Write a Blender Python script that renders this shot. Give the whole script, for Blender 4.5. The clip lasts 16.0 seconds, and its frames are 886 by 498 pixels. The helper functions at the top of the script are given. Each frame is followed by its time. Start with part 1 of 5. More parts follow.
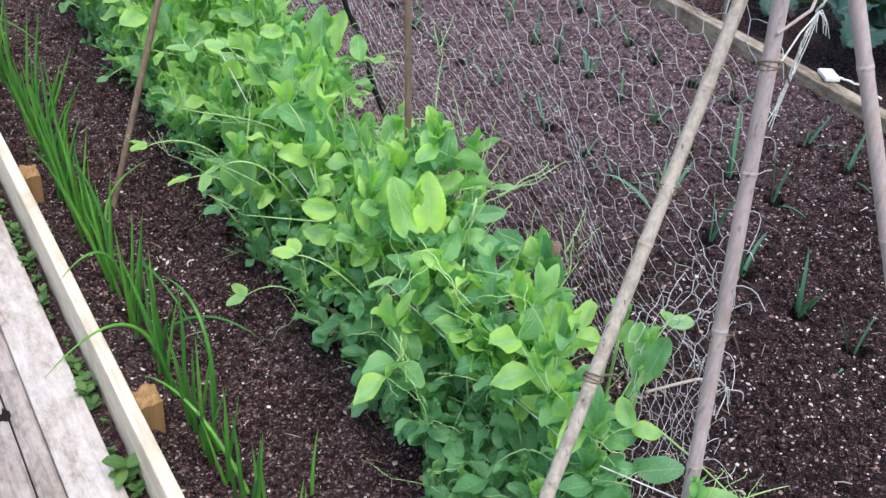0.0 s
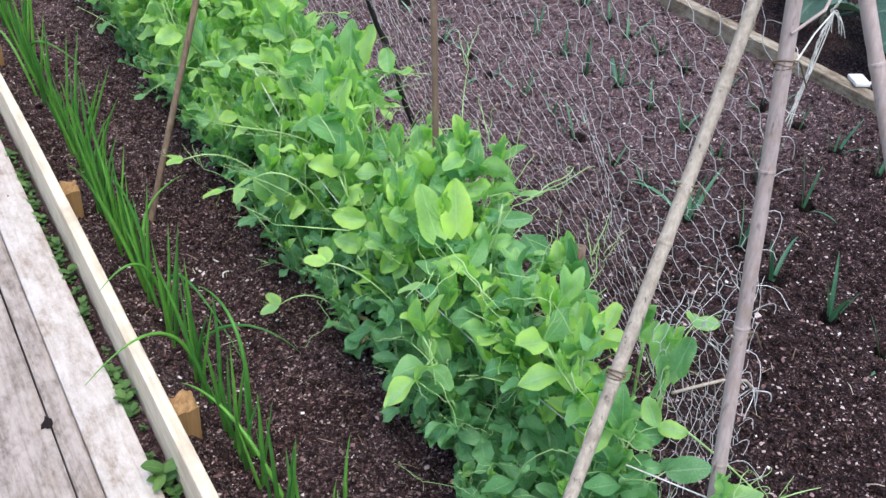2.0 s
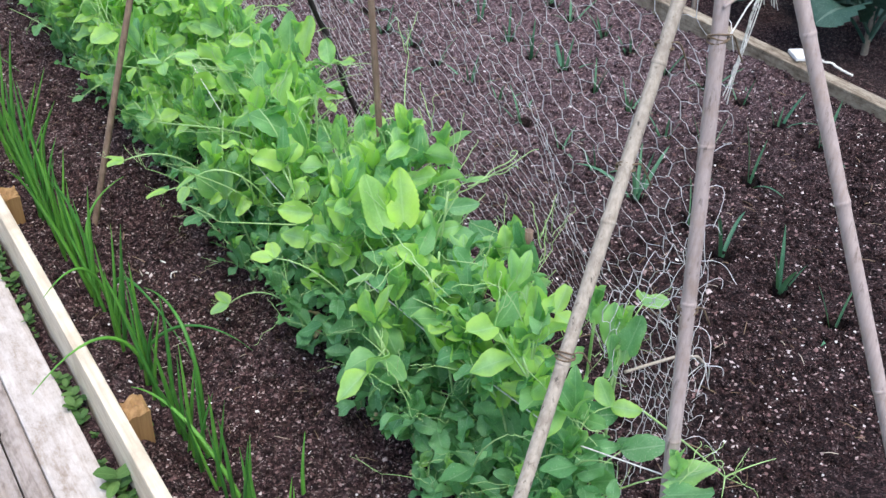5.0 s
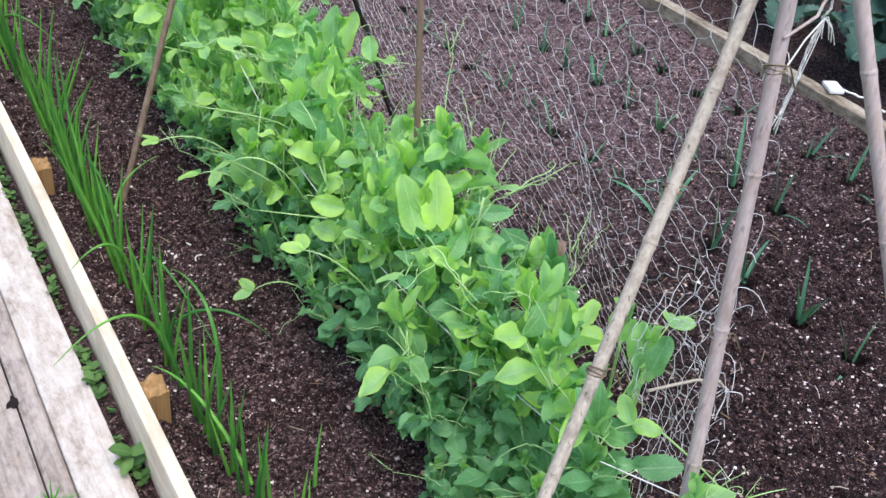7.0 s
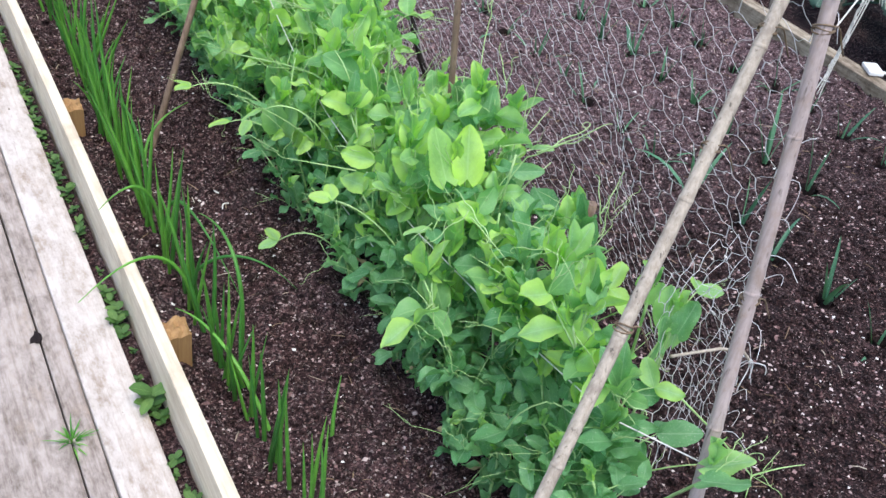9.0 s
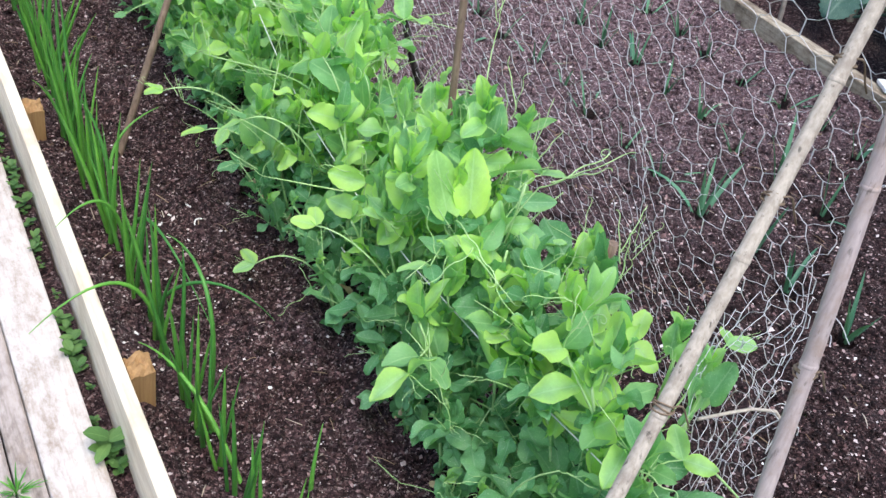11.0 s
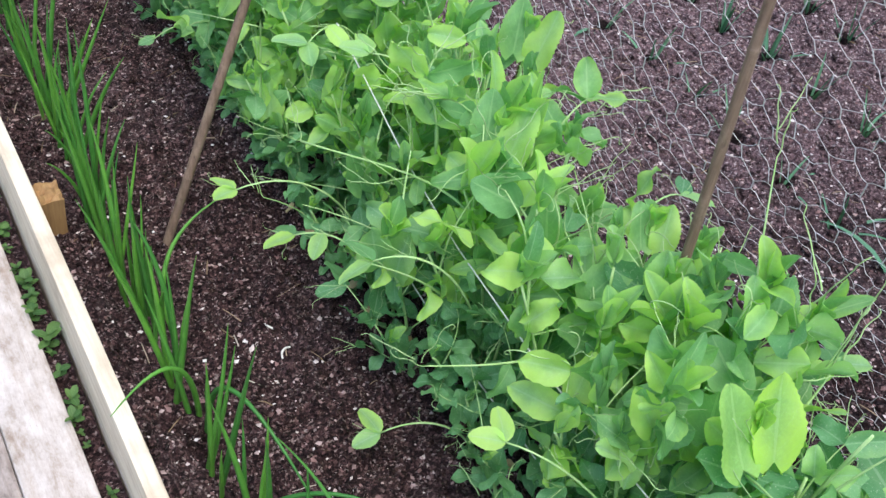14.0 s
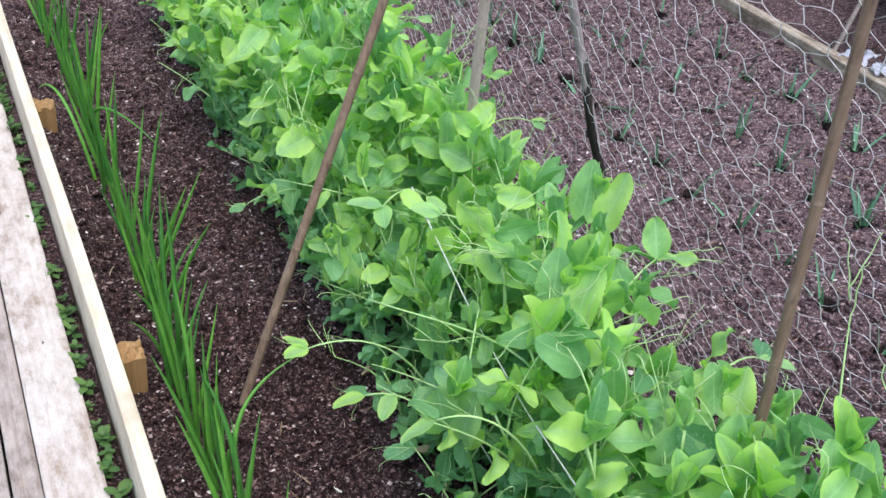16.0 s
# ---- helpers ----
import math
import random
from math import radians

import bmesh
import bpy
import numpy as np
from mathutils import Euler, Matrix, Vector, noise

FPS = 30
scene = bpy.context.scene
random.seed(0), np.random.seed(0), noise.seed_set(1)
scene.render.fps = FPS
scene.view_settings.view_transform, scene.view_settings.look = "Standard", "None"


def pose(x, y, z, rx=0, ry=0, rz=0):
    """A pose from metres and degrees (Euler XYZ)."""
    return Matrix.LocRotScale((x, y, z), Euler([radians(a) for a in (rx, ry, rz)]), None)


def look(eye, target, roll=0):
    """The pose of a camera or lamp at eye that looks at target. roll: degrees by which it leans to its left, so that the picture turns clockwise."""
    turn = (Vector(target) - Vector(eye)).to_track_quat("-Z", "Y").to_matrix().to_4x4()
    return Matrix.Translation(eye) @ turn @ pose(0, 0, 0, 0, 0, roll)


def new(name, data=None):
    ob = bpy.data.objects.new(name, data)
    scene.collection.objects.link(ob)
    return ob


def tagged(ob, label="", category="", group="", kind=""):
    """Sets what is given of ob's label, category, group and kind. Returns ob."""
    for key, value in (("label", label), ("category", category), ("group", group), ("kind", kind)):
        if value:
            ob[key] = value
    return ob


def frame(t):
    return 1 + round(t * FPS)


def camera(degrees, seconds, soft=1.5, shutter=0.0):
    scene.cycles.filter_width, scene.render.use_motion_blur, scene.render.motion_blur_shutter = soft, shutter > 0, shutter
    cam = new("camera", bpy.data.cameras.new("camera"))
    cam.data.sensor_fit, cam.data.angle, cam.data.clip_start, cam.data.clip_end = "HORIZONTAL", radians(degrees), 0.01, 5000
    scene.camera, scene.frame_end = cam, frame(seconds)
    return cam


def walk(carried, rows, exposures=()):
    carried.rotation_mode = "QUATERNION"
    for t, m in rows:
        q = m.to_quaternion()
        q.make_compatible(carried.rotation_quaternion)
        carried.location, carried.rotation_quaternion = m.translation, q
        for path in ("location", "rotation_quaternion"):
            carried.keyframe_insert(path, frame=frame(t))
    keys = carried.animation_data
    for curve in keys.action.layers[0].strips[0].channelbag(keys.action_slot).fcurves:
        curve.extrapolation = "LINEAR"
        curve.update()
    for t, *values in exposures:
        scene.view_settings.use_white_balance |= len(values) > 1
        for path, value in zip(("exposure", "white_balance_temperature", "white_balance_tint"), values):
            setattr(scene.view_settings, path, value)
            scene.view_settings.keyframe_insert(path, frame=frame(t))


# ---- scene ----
cam = camera(47.0, 16.0)
PATH = [
    (0, (-0.038, 0.248, 1.518), (0.876, 1.588, 0.347), 4.6),
    (0.5, (-0.043, 0.216, 1.532), (0.897, 1.551, 0.377), 3.8),
    (1, (-0.057, 0.231, 1.528), (0.791, 1.622, 0.368), 2.6),
    (1.5, (-0.049, 0.212, 1.526), (0.803, 1.606, 0.371), 1.7),
    (2, (-0.044, 0.208, 1.522), (0.817, 1.601, 0.374), 2.4),
    (2.5, (-0.043, 0.202, 1.523), (0.828, 1.59, 0.377), 1.9),
    (3, (-0.037, 0.198, 1.516), (0.844, 1.576, 0.365), 1.9),
    (3.5, (-0.031, 0.197, 1.514), (0.866, 1.564, 0.36), 1.9),
    (4, (-0.026, 0.201, 1.511), (0.885, 1.553, 0.352), 1.4),
    (4.2, (-0.024, 0.201, 1.512), (0.893, 1.547, 0.351), 1.5),
    (6.3, (-0.032, 0.215, 1.51), (0.902, 1.552, 0.353), 1.7),
    (6.5, (-0.049, 0.211, 1.518), (0.884, 1.548, 0.361), 3.2),
    (7, (-0.064, 0.225, 1.518), (0.852, 1.574, 0.36), 5.8),
    (7.5, (-0.067, 0.229, 1.513), (0.839, 1.592, 0.363), 7.6),
    (8, (-0.065, 0.238, 1.517), (0.828, 1.614, 0.374), 7.1),
    (8.5, (-0.073, 0.225, 1.504), (0.808, 1.589, 0.336), 7.6),
    (8.7, (-0.079, 0.219, 1.496), (0.787, 1.566, 0.298), 7.8),
    (10.8, (-0.023, 0.342, 1.423), (0.894, 1.652, 0.221), 10.0),
    (11, (-0.007, 0.412, 1.414), (0.9, 1.724, 0.207), 10.4),
    (11.2, (0.033, 0.509, 1.403), (0.922, 1.821, 0.184), 8.2),
    (11.5, (0.103, 0.689, 1.401), (0.898, 2.036, 0.153), 6.1),
    (11.6, (0.138, 0.736, 1.407), (0.894, 2.063, 0.115), 6.1),
    (12, (0.147, 0.877, 1.42), (1.01, 2.141, 0.132), 10.8),
    (12.5, (0.138, 0.967, 1.37), (0.986, 2.234, 0.074), 11.8),
    (13, (0.108, 1.086, 1.313), (1.025, 2.282, -0.002), 15.0),
    (13.5, (0.088, 1.17, 1.313), (1.041, 2.288, -0.044), 15.3),
    (14, (0.055, 1.202, 1.331), (0.965, 2.347, -0.034), 11.3),
    (14.2, (0.063, 1.233, 1.32), (1.009, 2.472, 0.068), 10.3),
    (14.5, (0.084, 1.231, 1.345), (1.012, 2.635, 0.264), 10.6),
    (15, (0.094, 1.231, 1.375), (0.899, 2.787, 0.41), 4.9),
    (15.5, (0.095, 1.221, 1.386), (0.926, 2.791, 0.467), 5.0),
    (16, (0.1, 1.168, 1.312), (0.907, 2.615, 0.191), 6.0),
]
walk(cam, [(t, look(eye, target, roll)) for t, eye, target, roll in PATH],
     [(0.0, 1.0), (4.0, 1.01), (8.0, 1.08), (8.7, 1.08), (11.0, 1.22), (11.5, 1.12), (12.5, 1.01), (14.0, 1.03), (15.0, 1.1), (16.0, 1.08)])

# ---- world, sun, exposure ----
world = bpy.data.worlds.new("sky")
scene.world = world
world.use_nodes = True
wn = world.node_tree
for n in list(wn.nodes):
    wn.nodes.remove(n)
w_out, w_bg, w_sky = (wn.nodes.new(k) for k in ("ShaderNodeOutputWorld", "ShaderNodeBackground", "ShaderNodeTexSky"))
w_sky.sky_type, w_sky.sun_disc = "NISHITA", False
w_sky.sun_elevation, w_sky.sun_rotation = radians(71), radians(186)
w_sky.air_density, w_sky.dust_density, w_sky.ozone_density = 1.2, 2.0, 2.0
w_bg.inputs[1].default_value = 0.13
wn.links.new(w_sky.outputs[0], w_bg.inputs[0])
wn.links.new(w_bg.outputs[0], w_out.inputs[0])
sun = new("sun", bpy.data.lights.new("sun", "SUN"))
sun.data.energy, sun.data.angle, sun.data.color = 1.5, radians(50), (1.0, 0.97, 0.94)
sun.matrix_world = look((-0.15, -1.5, 4.4), (0, 0, 0))


# ---- materials ----
def mat(name, rough=0.7, metal=0.0, spec=0.4):
    m = bpy.data.materials.new(name)
    m.use_nodes = True
    m.node_tree.nodes["Principled BSDF"].inputs["Roughness"].default_value = rough
    m.node_tree.nodes["Principled BSDF"].inputs["Metallic"].default_value = metal
    m.node_tree.nodes["Principled BSDF"].inputs["Specular IOR Level"].default_value = spec
    return m


def node(m, kind, **values):
    n = m.node_tree.nodes.new(kind)
    for key, v in values.items():
        n.inputs[key.replace("_", " ")].default_value = v
    return n


def link(m, a, b):
    m.node_tree.links.new(a, b)


def noise_tex(m, scale, detail=4, rough=0.6, stretch=None, space="Object"):
    co = m.node_tree.nodes.new("ShaderNodeTexCoord")
    n = node(m, "ShaderNodeTexNoise", Scale=scale, Detail=detail, Roughness=rough)
    if stretch:
        mp = m.node_tree.nodes.new("ShaderNodeMapping")
        mp.inputs["Scale"].default_value = stretch
        link(m, co.outputs[space], mp.inputs[0])
        link(m, mp.outputs[0], n.inputs["Vector"])
    else:
        link(m, co.outputs[space], n.inputs["Vector"])
    return n.outputs["Fac"]


def ramp(m, src, *stops):
    r = m.node_tree.nodes.new("ShaderNodeValToRGB")
    e = r.color_ramp.elements
    while len(e) < len(stops):
        e.new(0.5)
    for el, (p, c) in zip(e, stops):
        el.position, el.color = p, (*c, 1) if len(c) == 3 else c
    link(m, src, r.inputs[0])
    return r.outputs[0]


def mix(m, a, b, fac, kind="MIX"):
    x = m.node_tree.nodes.new("ShaderNodeMix")
    x.data_type, x.blend_type = "RGBA", kind
    for s, v in ((x.inputs[6], a), (x.inputs[7], b), (x.inputs[0], fac)):
        if isinstance(v, bpy.types.NodeSocket):
            link(m, v, s)
        else:
            s.default_value = v if not isinstance(v, tuple) else (*v, 1)
    return x.outputs[2]


def bsdf(m):
    return m.node_tree.nodes["Principled BSDF"]


def bump(m, src, strength, dist):
    b = node(m, "ShaderNodeBump", Strength=strength, Distance=dist)
    link(m, src, b.inputs["Height"])
    link(m, b.outputs[0], bsdf(m).inputs["Normal"])


def wood(name, pale, dark, grain_axis, rough=0.75, stain=(0.25, 0.2, 0.15), stain_amount=0.3):
    """Sawn timber: long grain, blotches of dirt, fine relief."""
    m = mat(name, rough)
    st = [26, 26, 26]
    st["xyz".index(grain_axis)] = 1.6
    g = noise_tex(m, 4.0, 6, 0.65, tuple(st))
    c = ramp(m, g, (0.3, dark), (0.62, pale))
    blot = ramp(m, noise_tex(m, 9.0, 5, 0.65), (0.48, (0, 0, 0)), (0.72, (1, 1, 1)))
    amount = node(m, "ShaderNodeMath")
    amount.operation = "MULTIPLY"
    link(m, blot, amount.inputs[0])
    amount.inputs[1].default_value = stain_amount
    c = mix(m, c, stain, amount.outputs[0])
    link(m, c, bsdf(m).inputs["Base Color"])
    bump(m, g, 0.5, 0.003)
    return m


def weathered(name, pale, mid, dark, rough=0.8, streak=0.72, blotch=13.0):
    """Old plank: bleached and worn patches fading into one another, drawn-out grain, fine cracks and specks of dirt."""
    m = mat(name, rough, 0, 0.3)
    grain = noise_tex(m, 7.0, 8, 0.72, (13, 0.8, 13))
    patch = noise_tex(m, blotch, 9, 0.74, (1.5, 0.7, 1))
    c = ramp(m, patch, (0.34, dark), (0.47, mid), (0.6, pale))
    c = mix(m, c, mix(m, c, (streak, streak * 0.96, streak * 0.92), 1.0, "MULTIPLY"), ramp(m, grain, (0.47, (0, 0, 0)), (0.62, (1, 1, 1))))
    c = mix(m, c, (0.4, 0.31, 0.24), ramp(m, noise_tex(m, 17.0, 8, 0.75, (1.4, 0.6, 1)), (0.55, (0, 0, 0)), (0.75, (0.6, 0.6, 0.6))))
    c = mix(m, c, (0.14, 0.115, 0.095), ramp(m, noise_tex(m, 120.0, 5, 0.7), (0.64, (0, 0, 0)), (0.74, (0.6, 0.6, 0.6))))
    crack = ramp(m, noise_tex(m, 11.0, 3, 0.5, (16, 0.5, 16)), (0.27, (1, 1, 1)), (0.3, (0, 0, 0)))
    c = mix(m, c, mix(m, c, (0.5, 0.45, 0.42), 1.0, "MULTIPLY"), crack)
    link(m, c, bsdf(m).inputs["Base Color"])
    bump(m, mix(m, grain, patch, 0.4), 0.5, 0.004)
    return m


M_BOARD = wood("pale_new_softwood", (0.78, 0.69, 0.55), (0.58, 0.47, 0.34), "y", 0.6, (0.38, 0.28, 0.18), 0.5)
M_BOARD_X = wood("sawn_softwood_across", (0.44, 0.35, 0.235), (0.3, 0.23, 0.145), "x", 0.7, (0.2, 0.16, 0.09), 0.5)
M_OLD = weathered("grey_weathered_wood", (0.43, 0.37, 0.335), (0.32, 0.27, 0.24), (0.17, 0.138, 0.118), 0.8, 0.72, 24.0)
M_BLEACHED = weathered("bleached_plank", (0.6, 0.55, 0.515), (0.48, 0.425, 0.385), (0.3, 0.235, 0.185), 0.75, 0.86, 19.0)
M_OLD_X = wood("grey_weathered_wood_across", (0.46, 0.41, 0.39), (0.25, 0.21, 0.19), "x", 0.8, (0.2, 0.155, 0.12), 0.65)
M_RIGHT = weathered("weathered_right_board", (0.42, 0.37, 0.29), (0.27, 0.22, 0.165), (0.115, 0.088, 0.062), 0.88, 0.6)
M_CROSS = wood("dull_cross_board", (0.3, 0.25, 0.2), (0.17, 0.135, 0.105), "x", 0.85, (0.1, 0.08, 0.06), 0.5)
M_WET_X = wood("wet_dark_wood_across", (0.17, 0.12, 0.085), (0.07, 0.05, 0.035), "x", 0.7, (0.05, 0.06, 0.02), 0.6)
M_PEG = wood("orange_sawn_peg", (0.4, 0.235, 0.1), (0.25, 0.135, 0.055), "z", 0.8, (0.14, 0.07, 0.03), 0.5)
M_WHITE = mat("white_paint", 0.5)
link(M_WHITE, ramp(M_WHITE, noise_tex(M_WHITE, 14), (0.3, (0.62, 0.6, 0.58)), (0.6, (0.82, 0.82, 0.82))), bsdf(M_WHITE).inputs["Base Color"])

M_SOIL = mat("dark_crumbly_soil", 0.9, 0, 0.2)


def chips(m, scale, warp_scale, warp):
    """Random value per little chip: cells bent by noise."""
    co = m.node_tree.nodes.new("ShaderNodeTexCoord")
    n = node(m, "ShaderNodeTexNoise", Scale=warp_scale, Detail=3)
    link(m, co.outputs["Object"], n.inputs["Vector"])
    off = m.node_tree.nodes.new("ShaderNodeVectorMath")
    off.operation = "MULTIPLY_ADD"
    link(m, n.outputs["Color"], off.inputs[0])
    off.inputs[1].default_value = (warp, warp, warp)
    link(m, co.outputs["Object"], off.inputs[2])
    v = node(m, "ShaderNodeTexVoronoi", Scale=scale)
    link(m, off.outputs[0], v.inputs["Vector"])
    sep = m.node_tree.nodes.new("ShaderNodeSeparateColor")
    link(m, v.outputs["Color"], sep.inputs[0])
    return sep.outputs[0], v.outputs["Distance"]


s1 = noise_tex(M_SOIL, 70, 6, 0.75)
where = M_SOIL.node_tree.nodes.new("ShaderNodeTexCoord")
axes = M_SOIL.node_tree.nodes.new("ShaderNodeSeparateXYZ")
link(M_SOIL, where.outputs["Object"], axes.inputs[0])


def slope(src, lo, hi):
    k = node(M_SOIL, "ShaderNodeMapRange")
    k.inputs[1].default_value, k.inputs[2].default_value = lo, hi
    link(M_SOIL, src, k.inputs[0])
    return k.outputs[0]


unwatered = node(M_SOIL, "ShaderNodeMath")
unwatered.operation = "MULTIPLY"
link(M_SOIL, slope(axes.outputs[0], 0.8, 1.5), unwatered.inputs[0])
link(M_SOIL, slope(axes.outputs[1], 1.4, 3.0), unwatered.inputs[1])
far_end = node(M_SOIL, "ShaderNodeMath")
far_end.operation = "MULTIPLY_ADD"
link(M_SOIL, slope(axes.outputs[1], 2.9, 4.3), far_end.inputs[0])
far_end.inputs[1].default_value = 0.2
link(M_SOIL, unwatered.outputs[0], far_end.inputs[2])
# lowers the dryness towards the near right of the bed
near_right_cut = node(M_SOIL, "ShaderNodeMath")
near_right_cut.operation = "MULTIPLY_ADD"
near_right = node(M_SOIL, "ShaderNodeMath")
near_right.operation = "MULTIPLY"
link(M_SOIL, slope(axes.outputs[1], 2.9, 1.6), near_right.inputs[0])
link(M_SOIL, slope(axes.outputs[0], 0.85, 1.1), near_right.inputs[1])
link(M_SOIL, near_right.outputs[0], near_right_cut.inputs[0])
near_right_cut.inputs[1].default_value = -0.2
link(M_SOIL, far_end.outputs[0], near_right_cut.inputs[2])
dry_sum = node(M_SOIL, "ShaderNodeMath")
next_bed = node(M_SOIL, "ShaderNodeMath")
next_bed.operation = "SUBTRACT"
link(M_SOIL, near_right_cut.outputs[0], next_bed.inputs[0])
link(M_SOIL, slope(axes.outputs[0], 2.67, 2.7), next_bed.inputs[1])
link(M_SOIL, next_bed.outputs[0], dry_sum.inputs[0])
link(M_SOIL, noise_tex(M_SOIL, 3.0, 6, 0.7), dry_sum.inputs[1])
dry = ramp(M_SOIL, dry_sum.outputs[0], (0.45, (0, 0, 0)), (1.12, (1, 1, 1)))
fine, fine_d = chips(M_SOIL, 265, 170, 0.010)
coarse, coarse_d = chips(M_SOIL, 105, 70, 0.016)
damp_c = ramp(M_SOIL, fine, (0.0, (0.011, 0.006, 0.0065)), (0.45, (0.047, 0.0235, 0.0245)), (0.72, (0.104, 0.054, 0.0525)), (0.9, (0.2, 0.12, 0.115)), (0.975, (0.36, 0.28, 0.265)))
dry_c = ramp(M_SOIL, fine, (0.0, (0.075, 0.047, 0.052)), (0.45, (0.172, 0.107, 0.117)), (0.72, (0.25, 0.162, 0.173)), (0.92, (0.4, 0.288, 0.3)), (0.985, (0.68, 0.6, 0.6)))
soil_c = mix(M_SOIL, damp_c, dry_c, dry)
# soil colour multiplied darker over the same near right area
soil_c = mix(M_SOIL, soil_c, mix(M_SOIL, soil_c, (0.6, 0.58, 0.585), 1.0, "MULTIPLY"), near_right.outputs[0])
soil_c = mix(M_SOIL, soil_c, mix(M_SOIL, soil_c, (0.5, 0.48, 0.5), 1.0, "MULTIPLY"), ramp(M_SOIL, coarse, (0.45, (0, 0, 0)), (0.8, (1, 1, 1))))
soil_c = mix(M_SOIL, soil_c, mix(M_SOIL, soil_c, (0.55, 0.55, 0.55), 1.0, "MULTIPLY"), ramp(M_SOIL, s1, (0.38, (1, 1, 1)), (0.55, (0, 0, 0))))
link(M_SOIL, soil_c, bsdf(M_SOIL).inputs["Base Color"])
bump(M_SOIL, mix(M_SOIL, fine_d, s1, 0.5), 1.0, 0.008)


def island_mat(name, rough, *stops):
    m = mat(name, rough, 0, 0.25)
    g = m.node_tree.nodes.new("ShaderNodeNewGeometry")
    link(m, ramp(m, g.outputs["Random Per Island"], *stops), bsdf(m).inputs["Base Color"])
    return m


M_BITS = island_mat("soil_flecks", 0.9, (0.0, (0.1, 0.055, 0.052)), (0.4, (0.26, 0.155, 0.15)), (0.75, (0.46, 0.35, 0.34)), (0.93, (0.64, 0.56, 0.54)), (1.0, (0.8, 0.78, 0.77)))


def leaf_mat(name, dark, pale, vein, trans, rough=0.42, spec=0.45, margin=None, flecks=0.0):
    """Leaf: colour varies leaf by leaf, a pale midrib and side veins from the blade's own map, light passing through."""
    m = mat(name, rough, 0, spec)
    info = m.node_tree.nodes.new("ShaderNodeObjectInfo")
    geo = m.node_tree.nodes.new("ShaderNodeNewGeometry")
    both = node(m, "ShaderNodeMath")
    both.operation = "FRACT"
    add = node(m, "ShaderNodeMath")
    link(m, info.outputs["Random"], add.inputs[0])
    link(m, geo.outputs["Random Per Island"], add.inputs[1])
    link(m, add.outputs[0], both.inputs[0])
    c = ramp(m, both.outputs[0], (0.0, dark), (1.0, pale))
    mott = noise_tex(m, 60, 4, 0.6)
    c = mix(m, c, mix(m, c, (0.84, 0.89, 0.9), 1.0, "MULTIPLY"), ramp(m, mott, (0.4, (0, 0, 0)), (0.7, (1, 1, 1))))
    web = noise_tex(m, 300, 4, 0.65)
    c = mix(m, c, mix(m, c, (1.12, 1.1, 1.15), 1.0, "MULTIPLY"), ramp(m, web, (0.5, (0, 0, 0)), (0.68, (1, 1, 1))))
    c = mix(m, c, mix(m, c, (0.8, 0.86, 0.84), 1.0, "MULTIPLY"), ramp(m, noise_tex(m, 22, 3, 0.5), (0.42, (1, 1, 1)), (0.6, (0, 0, 0))))
    uv = m.node_tree.nodes.new("ShaderNodeUVMap")
    uv.uv_map = "blade"
    sep = m.node_tree.nodes.new("ShaderNodeSeparateXYZ")
    link(m, uv.outputs[0], sep.inputs[0])

    def calc(op, a, b=0.0):
        k = m.node_tree.nodes.new("ShaderNodeMath")
        k.operation = op
        for sock, v in ((k.inputs[0], a), (k.inputs[1], b)):
            if isinstance(v, bpy.types.NodeSocket):
                link(m, v, sock)
            else:
                sock.default_value = v
        return k.outputs[0]

    off = calc("ABSOLUTE", calc("SUBTRACT", sep.outputs[0], 0.5))
    if margin:
        wobble = calc("ADD", calc("MULTIPLY", off, 1.1), calc("MULTIPLY", noise_tex(m, 28, 4, 0.6), 1.0))
        c = mix(m, c, margin, ramp(m, calc("MULTIPLY", wobble, calc("ADD", both.outputs[0], 0.35)), (0.45, (0, 0, 0)), (1.2, (0.7, 0.7, 0.7))))
    if flecks:
        c = mix(m, c, (0.62, 0.72, 0.55), ramp(m, noise_tex(m, 420, 2, 0.5), (0.62, (0, 0, 0)), (0.72, (flecks, flecks, flecks))))
    rib = calc("LESS_THAN", off, 0.03)
    side = calc("FRACT", calc("MULTIPLY", calc("SUBTRACT", sep.outputs[1], calc("MULTIPLY", off, 0.75)), 6.5))
    side = calc("MULTIPLY", calc("LESS_THAN", side, 0.1), 0.45)
    c = mix(m, c, vein, calc("MULTIPLY", calc("MAXIMUM", rib, calc("MULTIPLY", side, 0.6)), 0.3))
    link(m, c, bsdf(m).inputs["Base Color"])
    b = node(m, "ShaderNodeBump", Strength=0.6, Distance=0.002)
    link(m, calc("ADD", calc("ADD", mott, calc("MULTIPLY", web, 0.4)), calc("MAXIMUM", rib, side)), b.inputs["Height"])
    link(m, b.outputs[0], bsdf(m).inputs["Normal"])
    tr = m.node_tree.nodes.new("ShaderNodeBsdfTranslucent")
    link(m, mix(m, c, (1.2, 1.35, 0.6), 1.0, "MULTIPLY"), tr.inputs[0])
    sh = m.node_tree.nodes.new("ShaderNodeMixShader")
    sh.inputs[0].default_value = trans
    link(m, bsdf(m).outputs[0], sh.inputs[1])
    link(m, tr.outputs[0], sh.inputs[2])
    link(m, sh.outputs[0], m.node_tree.nodes["Material Output"].inputs[0])
    return m


